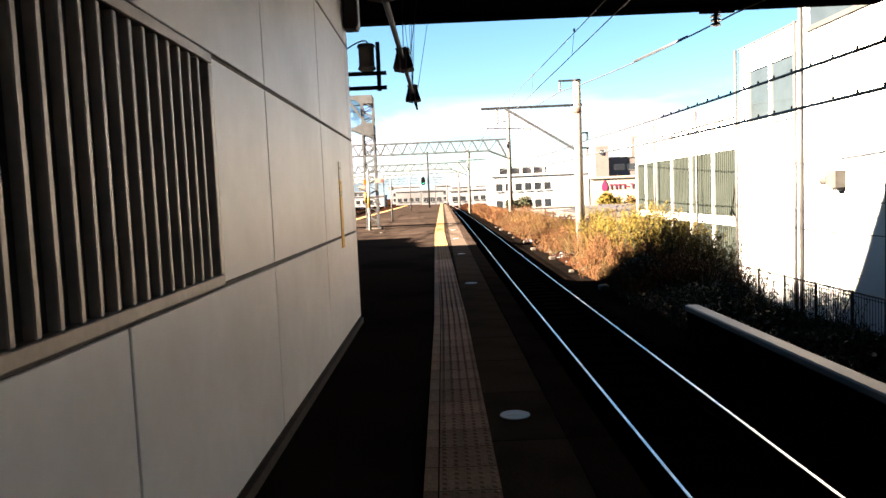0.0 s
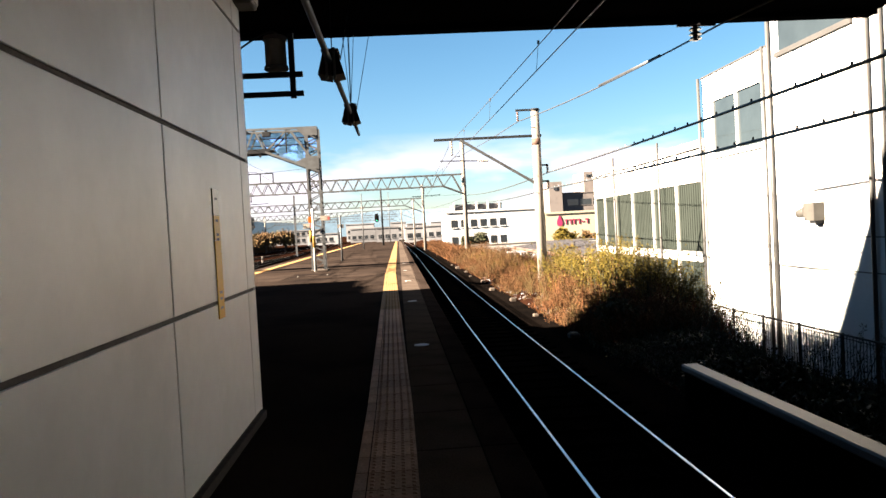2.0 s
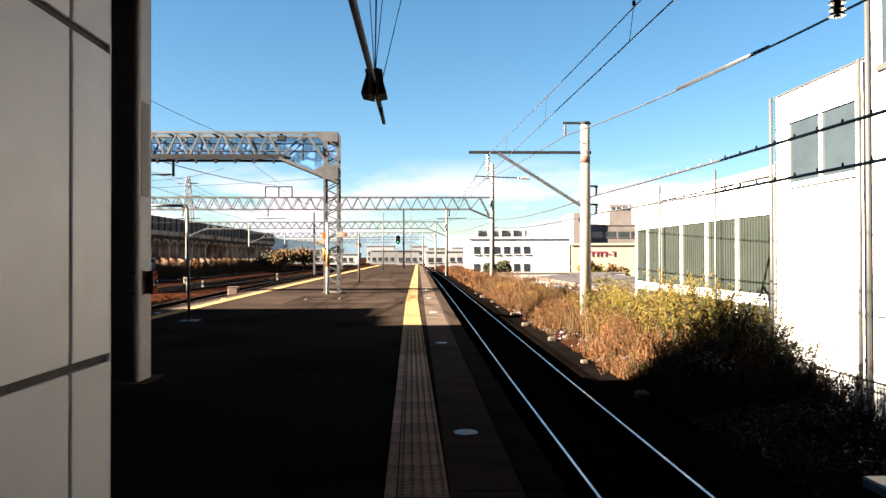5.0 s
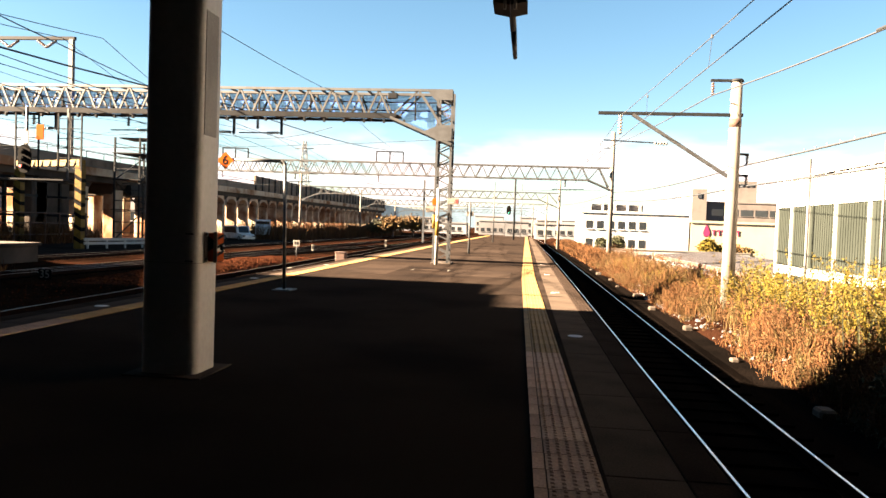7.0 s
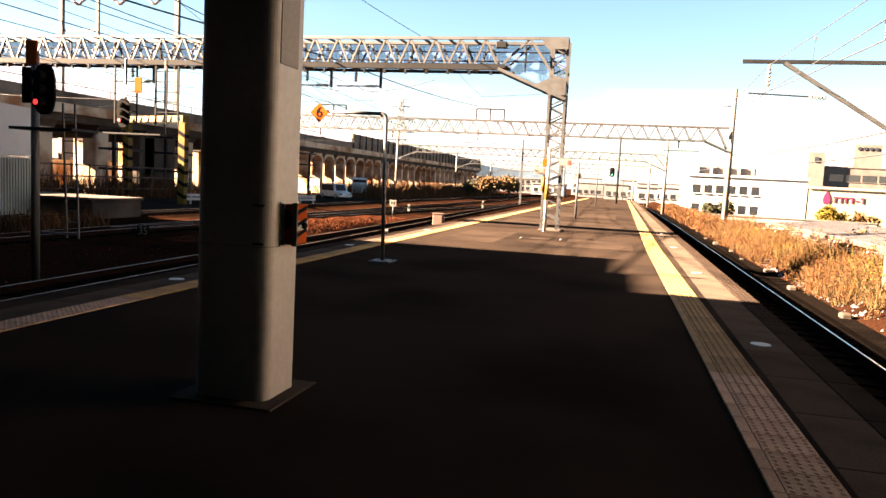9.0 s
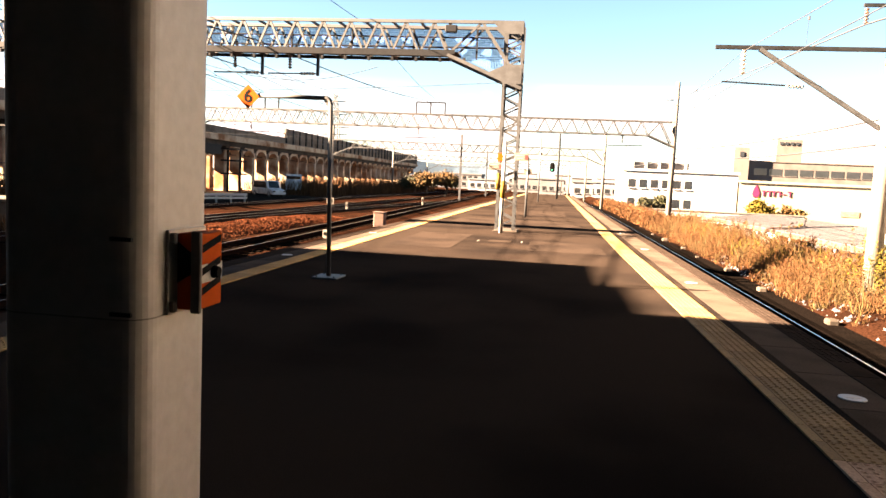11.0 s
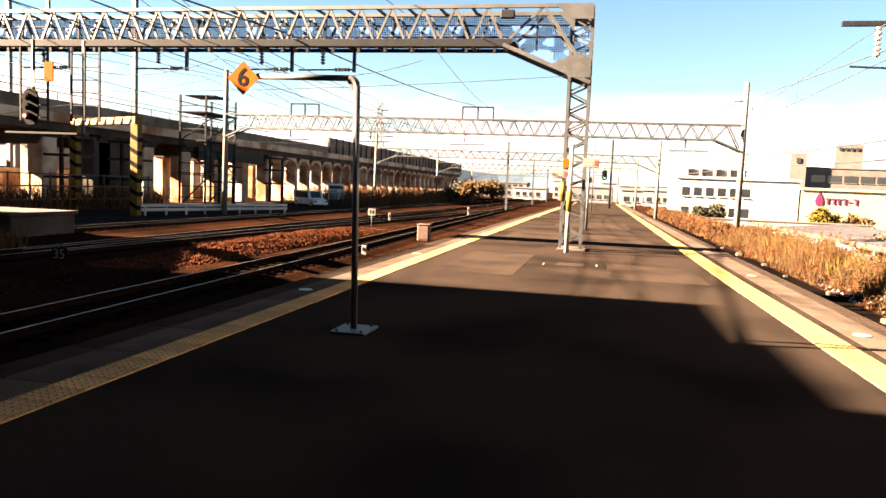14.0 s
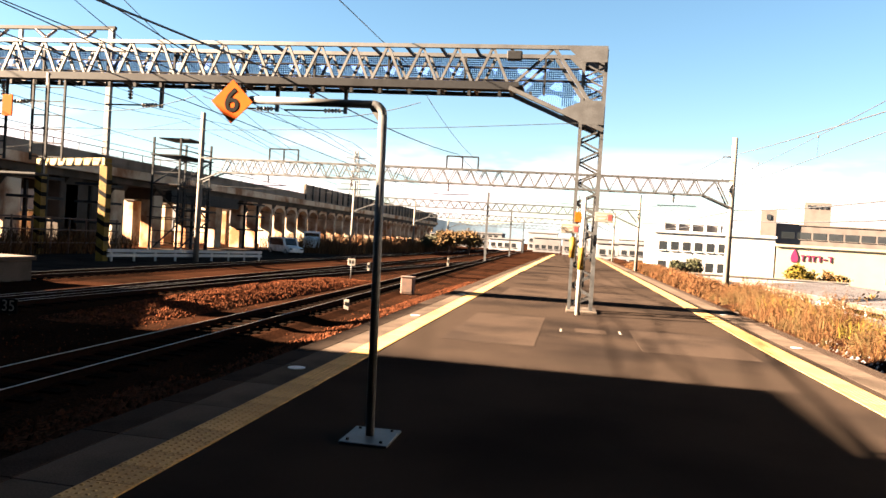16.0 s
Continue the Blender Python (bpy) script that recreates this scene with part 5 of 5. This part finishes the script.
for k in range(8):
    f = (k + 0.5) / 8
    c = Vector((-39.2, 60.1, 6.2)).lerp(Vector((-32.0, 57.1, 6.2)), f)
    part("stripe", prism([(c.x - 0.18, 5.97), (c.x + 0.02, 5.97), (c.x + 0.22, 6.43), (c.x + 0.02, 6.43)], "y", c.y - 0.30, c.y + 0.30), "sign_black", beam)

gr = thing("guard_fence", "white steel guard fence on short posts", "guard rail", at=(0, 0, GL))
for k in range(9):
    f = k / 8
    part("post", rbox(-31.8 + 3.8 * f - 0.06, 57.6 + 13.4 * f - 0.06, 0, -31.8 + 3.8 * f + 0.06, 57.6 + 13.4 * f + 0.06, 0.75, 0.01), "white_paint", gr)
for z in (0.42, 0.7):
    part("rail", bar(bmesh.new(), (-31.9, 57.3, z), (-27.9, 71.2, z), 0.10, 0.2), "white_paint", gr)
yf = thing("pipe_fence", "rusty pipe fence with three rails under the viaduct", "fence", at=(VX + 5.5, 0, GL))
for k in range(12):
    part("post", R((0, 48 + k * 1.8, 0), (0, 48 + k * 1.8, 2.6), 0.06, 0.06, 6), "rust", yf)
for z in (0.8, 1.7, 2.5):
    part("rail", R((0, 48, z), (0, 68, z), 0.05, 0.05, 6), "rust", yf)
pier = setting("concrete_abutment", rbox(-30.5, 38.5, GL, -24.5, 42, -0.35, 0.05), "conc_dark", "low stained concrete block beside the tracks", "wall")
part("coping", rbox(-30.6, 38.3, -0.35, -24.4, 42.1, -0.2, 0.03), "conc_dark", pier)

bar_l = thing("noise_wall", "white noise wall with green-grey corrugated panels", "noise wall", at=(0, 0, GL))
p0, p1 = Vector((-24.0, 26.5, 0)), Vector((-27.6, 38.2, 0))
d = (p1 - p0).normalized()
part("upper_panel", bar(bmesh.new(), p0 + Vector((0, 0, 3.9)), p1 + Vector((0, 0, 3.9)), 0.2, 2.2), "white", bar_l, "white upper panel")
for k in range(5):
    a = p0.lerp(p1, k / 4)
    part("post", bar(bmesh.new(), a, a + Vector((0, 0, 5.0)), 0.34, 0.34), "white", bar_l)
    if k < 4:
        b = p0.lerp(p1, (k + 1) / 4)
        part("panel", bar(bmesh.new(), a + d * 0.2 + Vector((0, 0, 1.5)), b - d * 0.2 + Vector((0, 0, 1.5)), 0.12, 2.55), "louvre_pale", bar_l)
        rb = bmesh.new()
        n_ = 12
        for j in range(n_):
            c = a.lerp(b, (j + 1) / (n_ + 1)) + Vector((0.09, -0.03, 0))
            bar(rb, c + Vector((0, 0, 0.25)), c + Vector((0, 0, 2.7)), 0.1, 0.08)
        part("ribs", rb, "louvre_pale", bar_l)

# ---- vehicles ----
def car(x, y, z, yaw, paint, label, long=4.3, high=1.5, van=False):
    c = thing("parked_car", label, "car", "parked cars", (x, y, z))
    c.rotation_euler = (0, 0, radians(yaw))
    L, w = long / 2, 0.84
    side = [(-L, 0.28), (-L, 0.75), (-L + 0.15, 0.88)] + ([(-L + 0.2, high), (L - 1.5, high)] if van else [(-L + 0.45, high), (L - 1.9, high)]) + [(L - 1.1, 0.92), (L - 0.12, 0.78), (L, 0.6), (L, 0.28)]
    bm = prism(side, "y", -w, w)
    bmesh.ops.bevel(bm, geom=[e for e in bm.edges if e.calc_length() > 0.2], offset=0.06, segments=2, affect="EDGES")
    part("body", bm, paint, c)
    top = side[3:5]
    for s in (-1, 1):
        part("side_window", prism([(-L + 0.5, 0.95), (top[0][0] + 0.18, high - 0.1), (top[1][0] - 0.05, high - 0.1), (L - 1.35, 0.95)], "y", s * w - 0.005, s * w + 0.006), "glass_dark", c)
        part("headlight", rbox(L - 0.10, s * 0.62 - 0.16, 0.55, L + 0.01, s * 0.62 + 0.16, 0.7, 0.02), "glass", c)
        part("tail_light", rbox(-L - 0.01, s * 0.68 - 0.1, 0.6, -L + 0.06, s * 0.68 + 0.1, 0.85, 0.02), "red", c)
        for dx in (-L + 0.75, L - 0.8):
            wh = part("wheel", R((dx, s * (w - 0.18), 0.31), (dx, s * (w + 0.02), 0.31), 0.31, 0.31, 16), "tyre", c)
            part("rim", R((dx, s * (w + 0.02), 0.31), (dx, s * (w + 0.035), 0.31), 0.19, 0.17, 12), "car_silver", wh)
    part("rear_window", prism([(-0.62, 0.95), (0.62, 0.95), (0.52, high - 0.1), (-0.52, high - 0.1)], "x", -L + 0.12, -L + 0.2), "glass_dark", c)
    f = bmesh.new()
    v = [f.verts.new(q) for q in ((L - 1.12, -0.66, 0.96), (L - 1.12, 0.66, 0.96), (top[1][0] + 0.06, 0.6, high - 0.06), (top[1][0] + 0.06, -0.6, high - 0.06))]
    f.faces.new(v)
    bmesh.ops.solidify(f, geom=f.faces[:], thickness=0.03)
    part("windscreen", f, "glass_dark", c)
    return c
car(-33.6, 90.0, GL, -40, "car_white", "white estate car parked beside the viaduct", 4.9, 1.75, True)
tr = thing("flatbed_truck", "pale green flatbed truck with a white cab", "truck", at=(-35.5, 103, GL))
tr.rotation_euler = (0, 0, radians(-70))
part("bed", rbox(-3.6, -1.0, 0.8, 1.0, 1.0, 1.4, 0.04), "car_silver", tr)
part("headboard", rbox(0.9, -1.0, 1.4, 1.0, 1.0, 2.6, 0.03), "dark_steel", tr)
cab = part("cab", prism([(1.1, 0.6), (1.1, 2.6), (2.3, 2.6), (2.8, 1.6), (2.85, 0.6)], "y", -1.0, 1.0), "car_white", tr)
part("cab_window", prism([(1.35, 1.6), (1.35, 2.4), (2.2, 2.4), (2.6, 1.6)], "y", -1.012, 1.012), "glass_dark", cab)
part("windscreen", B(2.55, -0.85, 1.65, 2.62, 0.85, 2.35), "glass_dark", cab)
part("load", rbox(-3.2, -0.8, 1.4, 0.5, 0.8, 2.1, 0.1), "louvre", tr)
for dx in (-2.6, 2.0):
    for s in (-1, 1):
        wh = part("wheel", R((dx, s * 0.75, 0.42), (dx, s * 1.0, 0.42), 0.42, 0.42, 16), "tyre", tr)
        part("rim", R((dx, s * 1.0, 0.42), (dx, s * 1.02, 0.42), 0.24, 0.2, 12), "car_silver", wh)
paints = ("car_white", "car_dark", "car_silver", "car_white", "car_silver", "car_dark", "car_red")
words = {"car_white": "white", "car_dark": "dark blue", "car_silver": "silver", "car_red": "dark red"}
k = 0
for row_y, x0, n_ in ((92, 8.8, 3), (98, 10.5, 6), (106, 11, 8), (115, 12, 9)):
    for j in range(n_):
        p_ = paints[(k * 3 + j) % 7]
        if (k + j) % 6 != 5:
            car(x0 + 2.0 + j * 2.7 if row_y > 95 else 12.2 + j * 2.5, row_y + rs.uniform(-0.3, 0.3), LOW + 0.02, 90 if row_y % 4 else -90, p_, words[p_] + " car parked in a row below the line", 4.2, 1.5 + 0.25 * (j % 2), j % 3 == 0)
    k += 2

# ---- plants ----
def soup(name, verts, quads, material, label, cat):
    me = bpy.data.meshes.new(name)
    n = len(quads)
    me.vertices.add(len(verts))
    me.vertices.foreach_set("co", np.asarray(verts, dtype=np.float32).ravel())
    me.loops.add(n * 4)
    me.loops.foreach_set("vertex_index", np.asarray(quads, dtype=np.int32).ravel())
    me.polygons.add(n)
    me.polygons.foreach_set("loop_start", np.arange(0, n * 4, 4, dtype=np.int32))
    me.update(calc_edges=True)
    me.materials.append(M[material])
    return tagged(new(name, me), label, cat, "", "stuff")

def blades(base, direc, length, width, bend, rg):
    """Thin bent blades: two quads each, from root points and directions."""
    n = len(base)
    side = np.cross(direc, rg.normal(size=(n, 3)))
    side /= np.linalg.norm(side, axis=1)[:, None] + 1e-6
    L, W = length[:, None], width[:, None]
    mid = base + direc * L * 0.55
    tip = base + direc * L + bend * L
    v = np.stack([base - side * W * 0.5, base + side * W * 0.5, mid + side * W * 0.45, mid - side * W * 0.45, tip + side * W * 0.12, tip - side * W * 0.12], 1).reshape(-1, 3)
    k = np.arange(n)[:, None] * 6
    q = np.concatenate([k + np.array([[0, 1, 2, 3]]), k + np.array([[3, 2, 4, 5]])], 0)
    return v, q

def verge_z(x, y):
    return np.array([ground_z(a, b) for a, b in zip(x, y)])

def stand(name, material, label, cat, n_clump, per, xr, yr, hr, width, lean, plume=None, seed=1, power=1.0, gaps=0.0):
    rg = np.random.RandomState(seed)
    cx, cy = rg.uniform(*xr, n_clump), yr[0] + (yr[1] - yr[0]) * rg.rand(n_clump) ** power
    tall = rg.uniform(*hr, n_clump)
    if gaps:
        patch = np.array([noise.noise(Vector((a * 0.55, b * 0.35, 2.0))) + 0.6 * noise.noise(Vector((a * 1.7, b * 1.3, 8.0))) for a, b in zip(cx, cy)])
        keep = patch > -gaps + 0.25 * np.clip(5.3 - cx, 0, 1)
        tall = tall * np.clip(0.80 + 0.55 * patch, 0.45, 1.15) * np.clip(0.35 + (cx - 4.3) * 0.75, 0.35, 1.0)
        cx, cy, tall = cx[keep], cy[keep], tall[keep]
        n_clump = len(cx)
    x, y = np.repeat(cx, per) + rg.normal(0, 0.10, n_clump * per), np.repeat(cy, per) + rg.normal(0, 0.10, n_clump * per)
    base = np.stack([x, y, verge_z(x, y) - 0.03], 1)
    d = np.stack([rg.normal(0, lean, len(x)), rg.normal(0, lean, len(x)), np.ones(len(x))], 1)
    d /= np.linalg.norm(d, axis=1)[:, None]
    L = np.repeat(tall, per) * rg.uniform(0.55, 1.0, len(x))
    bend = np.stack([rg.normal(0, 0.16, len(x)), rg.normal(0, 0.16, len(x)), -np.abs(rg.normal(0.05, 0.05, len(x)))], 1)
    v, q = blades(base, d, L, rg.uniform(0.6, 1.4, len(x)) * width, bend, rg)
    soup(name, v, q, material, label, cat)
    if plume:
        pname, pmat, plabel, every, cnt, size, spread = plume
        pick = np.arange(0, len(x), every)
        tips = (base + d * L[:, None] + bend * L[:, None])[pick]
        down = -(d[pick] + bend[pick])
        t = rg.rand(len(pick), cnt) * spread
        pts = (tips[:, None, :] + down[:, None, :] * t[:, :, None] + rg.normal(0, 0.030, (len(pick), cnt, 3)) * (0.5 + t[:, :, None] * 3)).reshape(-1, 3)
        dd = rg.normal(size=pts.shape)
        dd[:, 2] = np.abs(dd[:, 2])
        dd /= np.linalg.norm(dd, axis=1)[:, None]
        v, q = blades(pts, dd, rg.uniform(0.5, 1.2, len(pts)) * size, np.full(len(pts), size * 0.35), np.zeros_like(pts), rg)
        soup(pname, v, q, pmat, plabel, cat)

stand("dry_grass", "straw", "dense rust-coloured dry grass on the embankment", "grass", 3000, 15, (4.45, 8.0), (17.5, 62), (0.30, 1.2), 0.014, 0.24, ("grass_heads", "plume", "feathery pale seed heads of dry grass", 2, 9, 0.05, 0.34), 11, 1.25, 0.22)
stand("pale_grass", "pale_straw", "pale yellow and green grass among the rust-coloured stalks", "grass", 1700, 14, (4.6, 8.2), (17.5, 62), (0.25, 1.0), 0.014, 0.30, ("pale_heads", "pale_straw", "pale grass heads", 2, 7, 0.05, 0.3), 17, 1.25, 0.25)
stand("tall_grass", "pale_straw", "tall clumps of pale reed rising above the grass", "grass", 150, 16, (5.0, 8.0), (18, 60), (1.0, 1.6), 0.014, 0.16, ("reed_heads", "plume", "tall feathery reed heads", 2, 16, 0.06, 0.35), 18, 1.2)
stand("far_dry_grass", "straw", "rust-coloured dry grass farther along the line", "grass", 2200, 8, (4.5, 9.0), (60, 130), (0.4, 0.95), 0.05, 0.25, ("far_grass_heads", "plume", "pale seed heads farther along the line", 2, 5, 0.11, 0.3), 12)
stand("goldenrod", "leaf", "tall goldenrod stalks with green leaves", "plant", 190, 6, (5.6, 8.4), (19.5, 31), (1.0, 1.9), 0.018, 0.12, ("goldenrod_heads", "golden", "yellow goldenrod flower heads", 1, 40, 0.055, 0.55), 13)
stand("tall_goldenrod", "leaf", "tall goldenrod rising behind the bush", "plant", 110, 6, (6.5, 8.3), (20.8, 26), (1.5, 2.4), 0.018, 0.12, ("tall_goldenrod_heads", "golden", "yellow flower heads of tall goldenrod", 1, 44, 0.055, 0.6), 19)
stand("goldenrod_leaf", "golden", "yellow-green weeds among the dry grass", "plant", 260, 9, (5.2, 8.5), (20, 52), (0.4, 1.1), 0.024, 0.2, ("weed_heads", "golden", "yellowing weed tops", 1, 10, 0.05, 0.45), 14)
stand("dark_weeds", "leaf", "dark green and brown weeds in the shade", "plant", 600, 12, (4.45, 6.8), (8, 19), (0.10, 0.32), 0.012, 0.3, ("weed_tops", "leaf", "dark weed tops", 1, 10, 0.06, 0.5), 15)
stand("tall_weeds", "leaf", "tall weed stalks standing against the white hall", "plant", 80, 4, (5.8, 8.6), (11, 20), (0.7, 1.4), 0.010, 0.18, ("stalk_heads", "leaf", "ragged stalk heads", 1, 14, 0.035, 0.5), 16)

rub = bmesh.new()
for k in range(260):
    px_, py_ = rs.uniform(4.5, 5.15), rs.uniform(22, 42)
    stone(rub, px_, py_, ground_z(px_, py_), rs.uniform(0.03, 0.085))
tagged(new("rubble", mesh_of("rubble", rub, "roof")), "pale stones and broken concrete along the grass edge", "rubble", "", "stuff")

def bush(x, y, z, rx, ry, h, n, material, label, seed, leaf=0.05):
    rg = np.random.RandomState(seed)
    b = thing("bush", label, "bush", at=(x, y, z))
    st_ = bmesh.new()
    for k in range(9):
        a = k * 0.7
        rod(st_, (0.05 * math.cos(a), 0.05 * math.sin(a), -0.05), (rx * 0.6 * math.cos(a), ry * 0.6 * math.sin(a), h * 0.7), 0.02, 0.006, 5)
    part("stem_cluster", st_, "bark", b)
    centres = rg.normal(size=(26, 3))
    centres /= np.linalg.norm(centres, axis=1)[:, None]
    centres *= rg.uniform(0.35, 0.85, (26, 1))
    pts = (centres[rg.randint(0, 26, n)] + rg.normal(0, 0.17, (n, 3))) * np.array([rx, ry, h * 0.5]) + np.array([0, 0, h * 0.5])
    pts[:, 2] = np.maximum(pts[:, 2], 0.02)
    dd = rg.normal(size=pts.shape)
    dd /= np.linalg.norm(dd, axis=1)[:, None]
    v, q = blades(pts, dd, rg.uniform(0.7, 1.4, n) * leaf * 1.6, np.full(n, leaf), np.zeros_like(pts), rg)
    f = soup("foliage", v, q, material, "", "")
    f.parent = b
    return b
bush(5.05, 18.3, -1.15, 0.5, 0.75, 0.82, 2800, "leaf", "dense dark green bush at the edge of the track", 21, 0.04)
bush(5.9, 16.0, -1.15, 0.6, 1.0, 0.4, 2000, "leaf", "low ragged bush beside the retaining wall end", 22, 0.04)
bush(5.4, 13.0, -1.15, 0.8, 1.3, 0.36, 2200, "leaf", "low dark bush behind the retaining wall", 23)
bush(5.8, 10.6, -1.15, 1.0, 1.5, 0.3, 2600, "leaf", "low dark bush behind the retaining wall", 24)
bush(15.4, 68, LOW, 1.6, 1.6, 3.0, 3000, "tree_leaf", "rounded autumn shrub by the supermarket wall", 25, 0.12)
bush(31.3, 137, LOW, 2.2, 1.8, 4.3, 3000, "golden", "yellowing shrub before the cream wall", 26, 0.24)
bush(36.0, 137.4, LOW, 2.4, 1.8, 3.3, 2400, "tree_leaf", "orange shrub before the cream wall", 27, 0.24)

def tree(x, y, z, h, r, material, label, seed, n=5000, leaf=0.2):
    rg = np.random.RandomState(seed)
    t = thing("tree", label, "tree", at=(x, y, z))
    tb = bmesh.new()
    rod(tb, (0, 0, -0.1), (0.1, 0, h * 0.5), 0.05 * h, 0.03 * h, 8)
    ends = []
    for k in range(8):
        a, u = k * 0.8 + rg.rand(), rg.uniform(0.4, 0.9)
        e = (r * u * math.cos(a), r * u * math.sin(a), h * rg.uniform(0.55, 0.9))
        rod(tb, (0.05, 0, h * rg.uniform(0.2, 0.48)), e, 0.022 * h, 0.008 * h, 6)
        ends.append(e)
    part("trunk", tb, "bark", t)
    c = np.array(ends + [(0, 0, h * 0.85), (r * 0.3, 0, h * 0.7), (-r * 0.3, 0.2, h * 0.7)])
    pts = c[rg.randint(0, len(c), n)] + rg.normal(0, 1, (n, 3)) * np.array([r * 0.26, r * 0.26, h * 0.11])
    pts[:, 2] = np.maximum(pts[:, 2], h * 0.08)
    dd = rg.normal(size=pts.shape)
    dd /= np.linalg.norm(dd, axis=1)[:, None]
    v, q = blades(pts, dd, rg.uniform(0.7, 1.4, n) * leaf * 1.4, np.full(n, leaf), np.zeros_like(pts), rg)
    f = soup("crown", v, q, material, "", "")
    f.parent = t
for k, (x, y, h, r, m_) in enumerate(((-24.5, 140, 3.6, 2.2, "tree_leaf"), (-21.5, 144, 3.9, 2.2, "tree_leaf"), (-27, 142, 3.0, 2.4, "leaf"), (13, 136, 3.4, 1.2, "leaf"), (15.5, 136, 3.8, 1.2, "leaf"))):
    tree(x, y, GL if x < 0 else LOW, h, r, m_, "small autumn tree with orange-green leaves" if m_ == "tree_leaf" else "small dark green tree", 40 + k)

def left_scrub(name, n, x0, x1, y0, y1, h, seed, label):
    rg = np.random.RandomState(seed)
    base = np.stack([rg.uniform(x0, x1, n), rg.uniform(y0, y1, n), np.full(n, GL - 0.03)], 1)
    d = np.stack([rg.normal(0, .25, n), rg.normal(0, .25, n), np.ones(n)], 1)
    v, q = blades(base, d, rg.uniform(0.4, 1.0, n) * h, rg.uniform(0.03, 0.07, n), rg.normal(0, .12, (n, 3)), rg)
    soup(name, v, q, "straw", label, "grass")
left_scrub("line_side_grass", 9000, -40, -29, 96, 180, 2.6, 31, "dry brown scrub between the tracks and the viaduct")
left_scrub("weed_patch", 2600, VX + 2, VX + 6, 46, 70, 2.0, 32, "dry orange weeds under the viaduct")
left_scrub("weed_patch", 900, -24, -22, 26, 37, 0.8, 33, "dark weeds at the foot of the noise wall")

# ---- paving pieces, last ----
def tile_mesh(name, mat):
    bm = B(0.003, 0.003, -0.002, 0.297, 0.297, 0.010)
    for i in range(5):
        for j in range(5):
            x, y = 0.03 + i * 0.06, 0.03 + j * 0.06
            lo = [bm.verts.new((x + dx * 0.013, y + dy * 0.013, 0.010)) for dx, dy in ((-1, -1), (1, -1), (1, 1), (-1, 1))]
            hi = [bm.verts.new((x + dx * 0.006, y + dy * 0.006, 0.016)) for dx, dy in ((-1, -1), (1, -1), (1, 1), (-1, 1))]
            bm.faces.new(hi)
            for k in range(4):
                bm.faces.new((lo[k], lo[(k + 1) % 4], hi[(k + 1) % 4], hi[k]))
    return mesh_of(name, bm, mat)
tile_new, tile_old, tile_left = tile_mesh("tile", "tile"), tile_mesh("tile", "tile_old"), tile_mesh("tile", "tile_bright")
line_new = mesh_of("line_tile", B(0.0, 0.003, -0.002, 0.067, 0.297, 0.013), "tile")
line_old = mesh_of("line_tile", B(0.0, 0.003, -0.002, 0.067, 0.297, 0.013), "tile_old")
rest_r, rest_l = bmesh.new(), bmesh.new()
y = -3.0
while y < 127:
    x = strip_x(y)
    if 0 < y < 42:
        part("tile", tile_new if y > 15.8 else tile_old, "tile", platform).location = (x + 0.072, y, 0)
        part("line_tile", line_new if y > 15.8 else line_old, "tile", platform).location = (x, y, 0)
    else:
        box(rest_r, x, y + 0.003, -0.002, x + 0.37, y + 0.297, 0.011)
    xl = -5.72 - 0.006 * (min(max(y, 10), 60) - 20)
    if 12 < y < 56:
        part("tile", tile_left if y > 16.4 else tile_old, "tile", platform).location = (xl - 0.372, y, 0)
    else:
        box(rest_l, xl - 0.37, y + 0.003, -0.002, xl, y + 0.297, 0.011)
    y += 0.3
tagged(part("far_tiles", rest_r, "tile", platform), "", "", "", "stuff")
tagged(part("far_tiles", rest_l, "tile_bright", platform), "", "", "", "stuff")
slab_r = mesh_of("slab", rbox(0.262, 0.005, -0.16, 0.70, 0.995, 0.0, 0.004), "slab")
nose_r = mesh_of("nosing", rbox(0.704, 0.005, -0.16, 0.95, 0.995, 0.002, 0.006), "hatch")
slab_l = mesh_of("slab", rbox(-6.50, 0.005, -0.16, -6.082, 0.995, 0.0, 0.004), "slab")
nose_l = mesh_of("nosing", rbox(-6.80, 0.005, -0.16, -6.504, 0.995, 0.002, 0.006), "hatch")
for k in range(-5, 127):
    for me in (slab_r, nose_r, slab_l, nose_l):
        nm = me.name.split(".")[0]
        part(nm, me, "slab", platform).location = (0, k, 0)
# grooves on the nosing
gv_ = bmesh.new()
for k in range(74, 240):
    for x in (0.74, 0.80, 0.86, 0.92):
        box(gv_, x, k * 0.25 + 0.02, 0.002, x + 0.03, k * 0.25 + 0.23, 0.006)
tagged(part("nosing_ribs", gv_, "hatch", platform), "", "", "", "stuff")
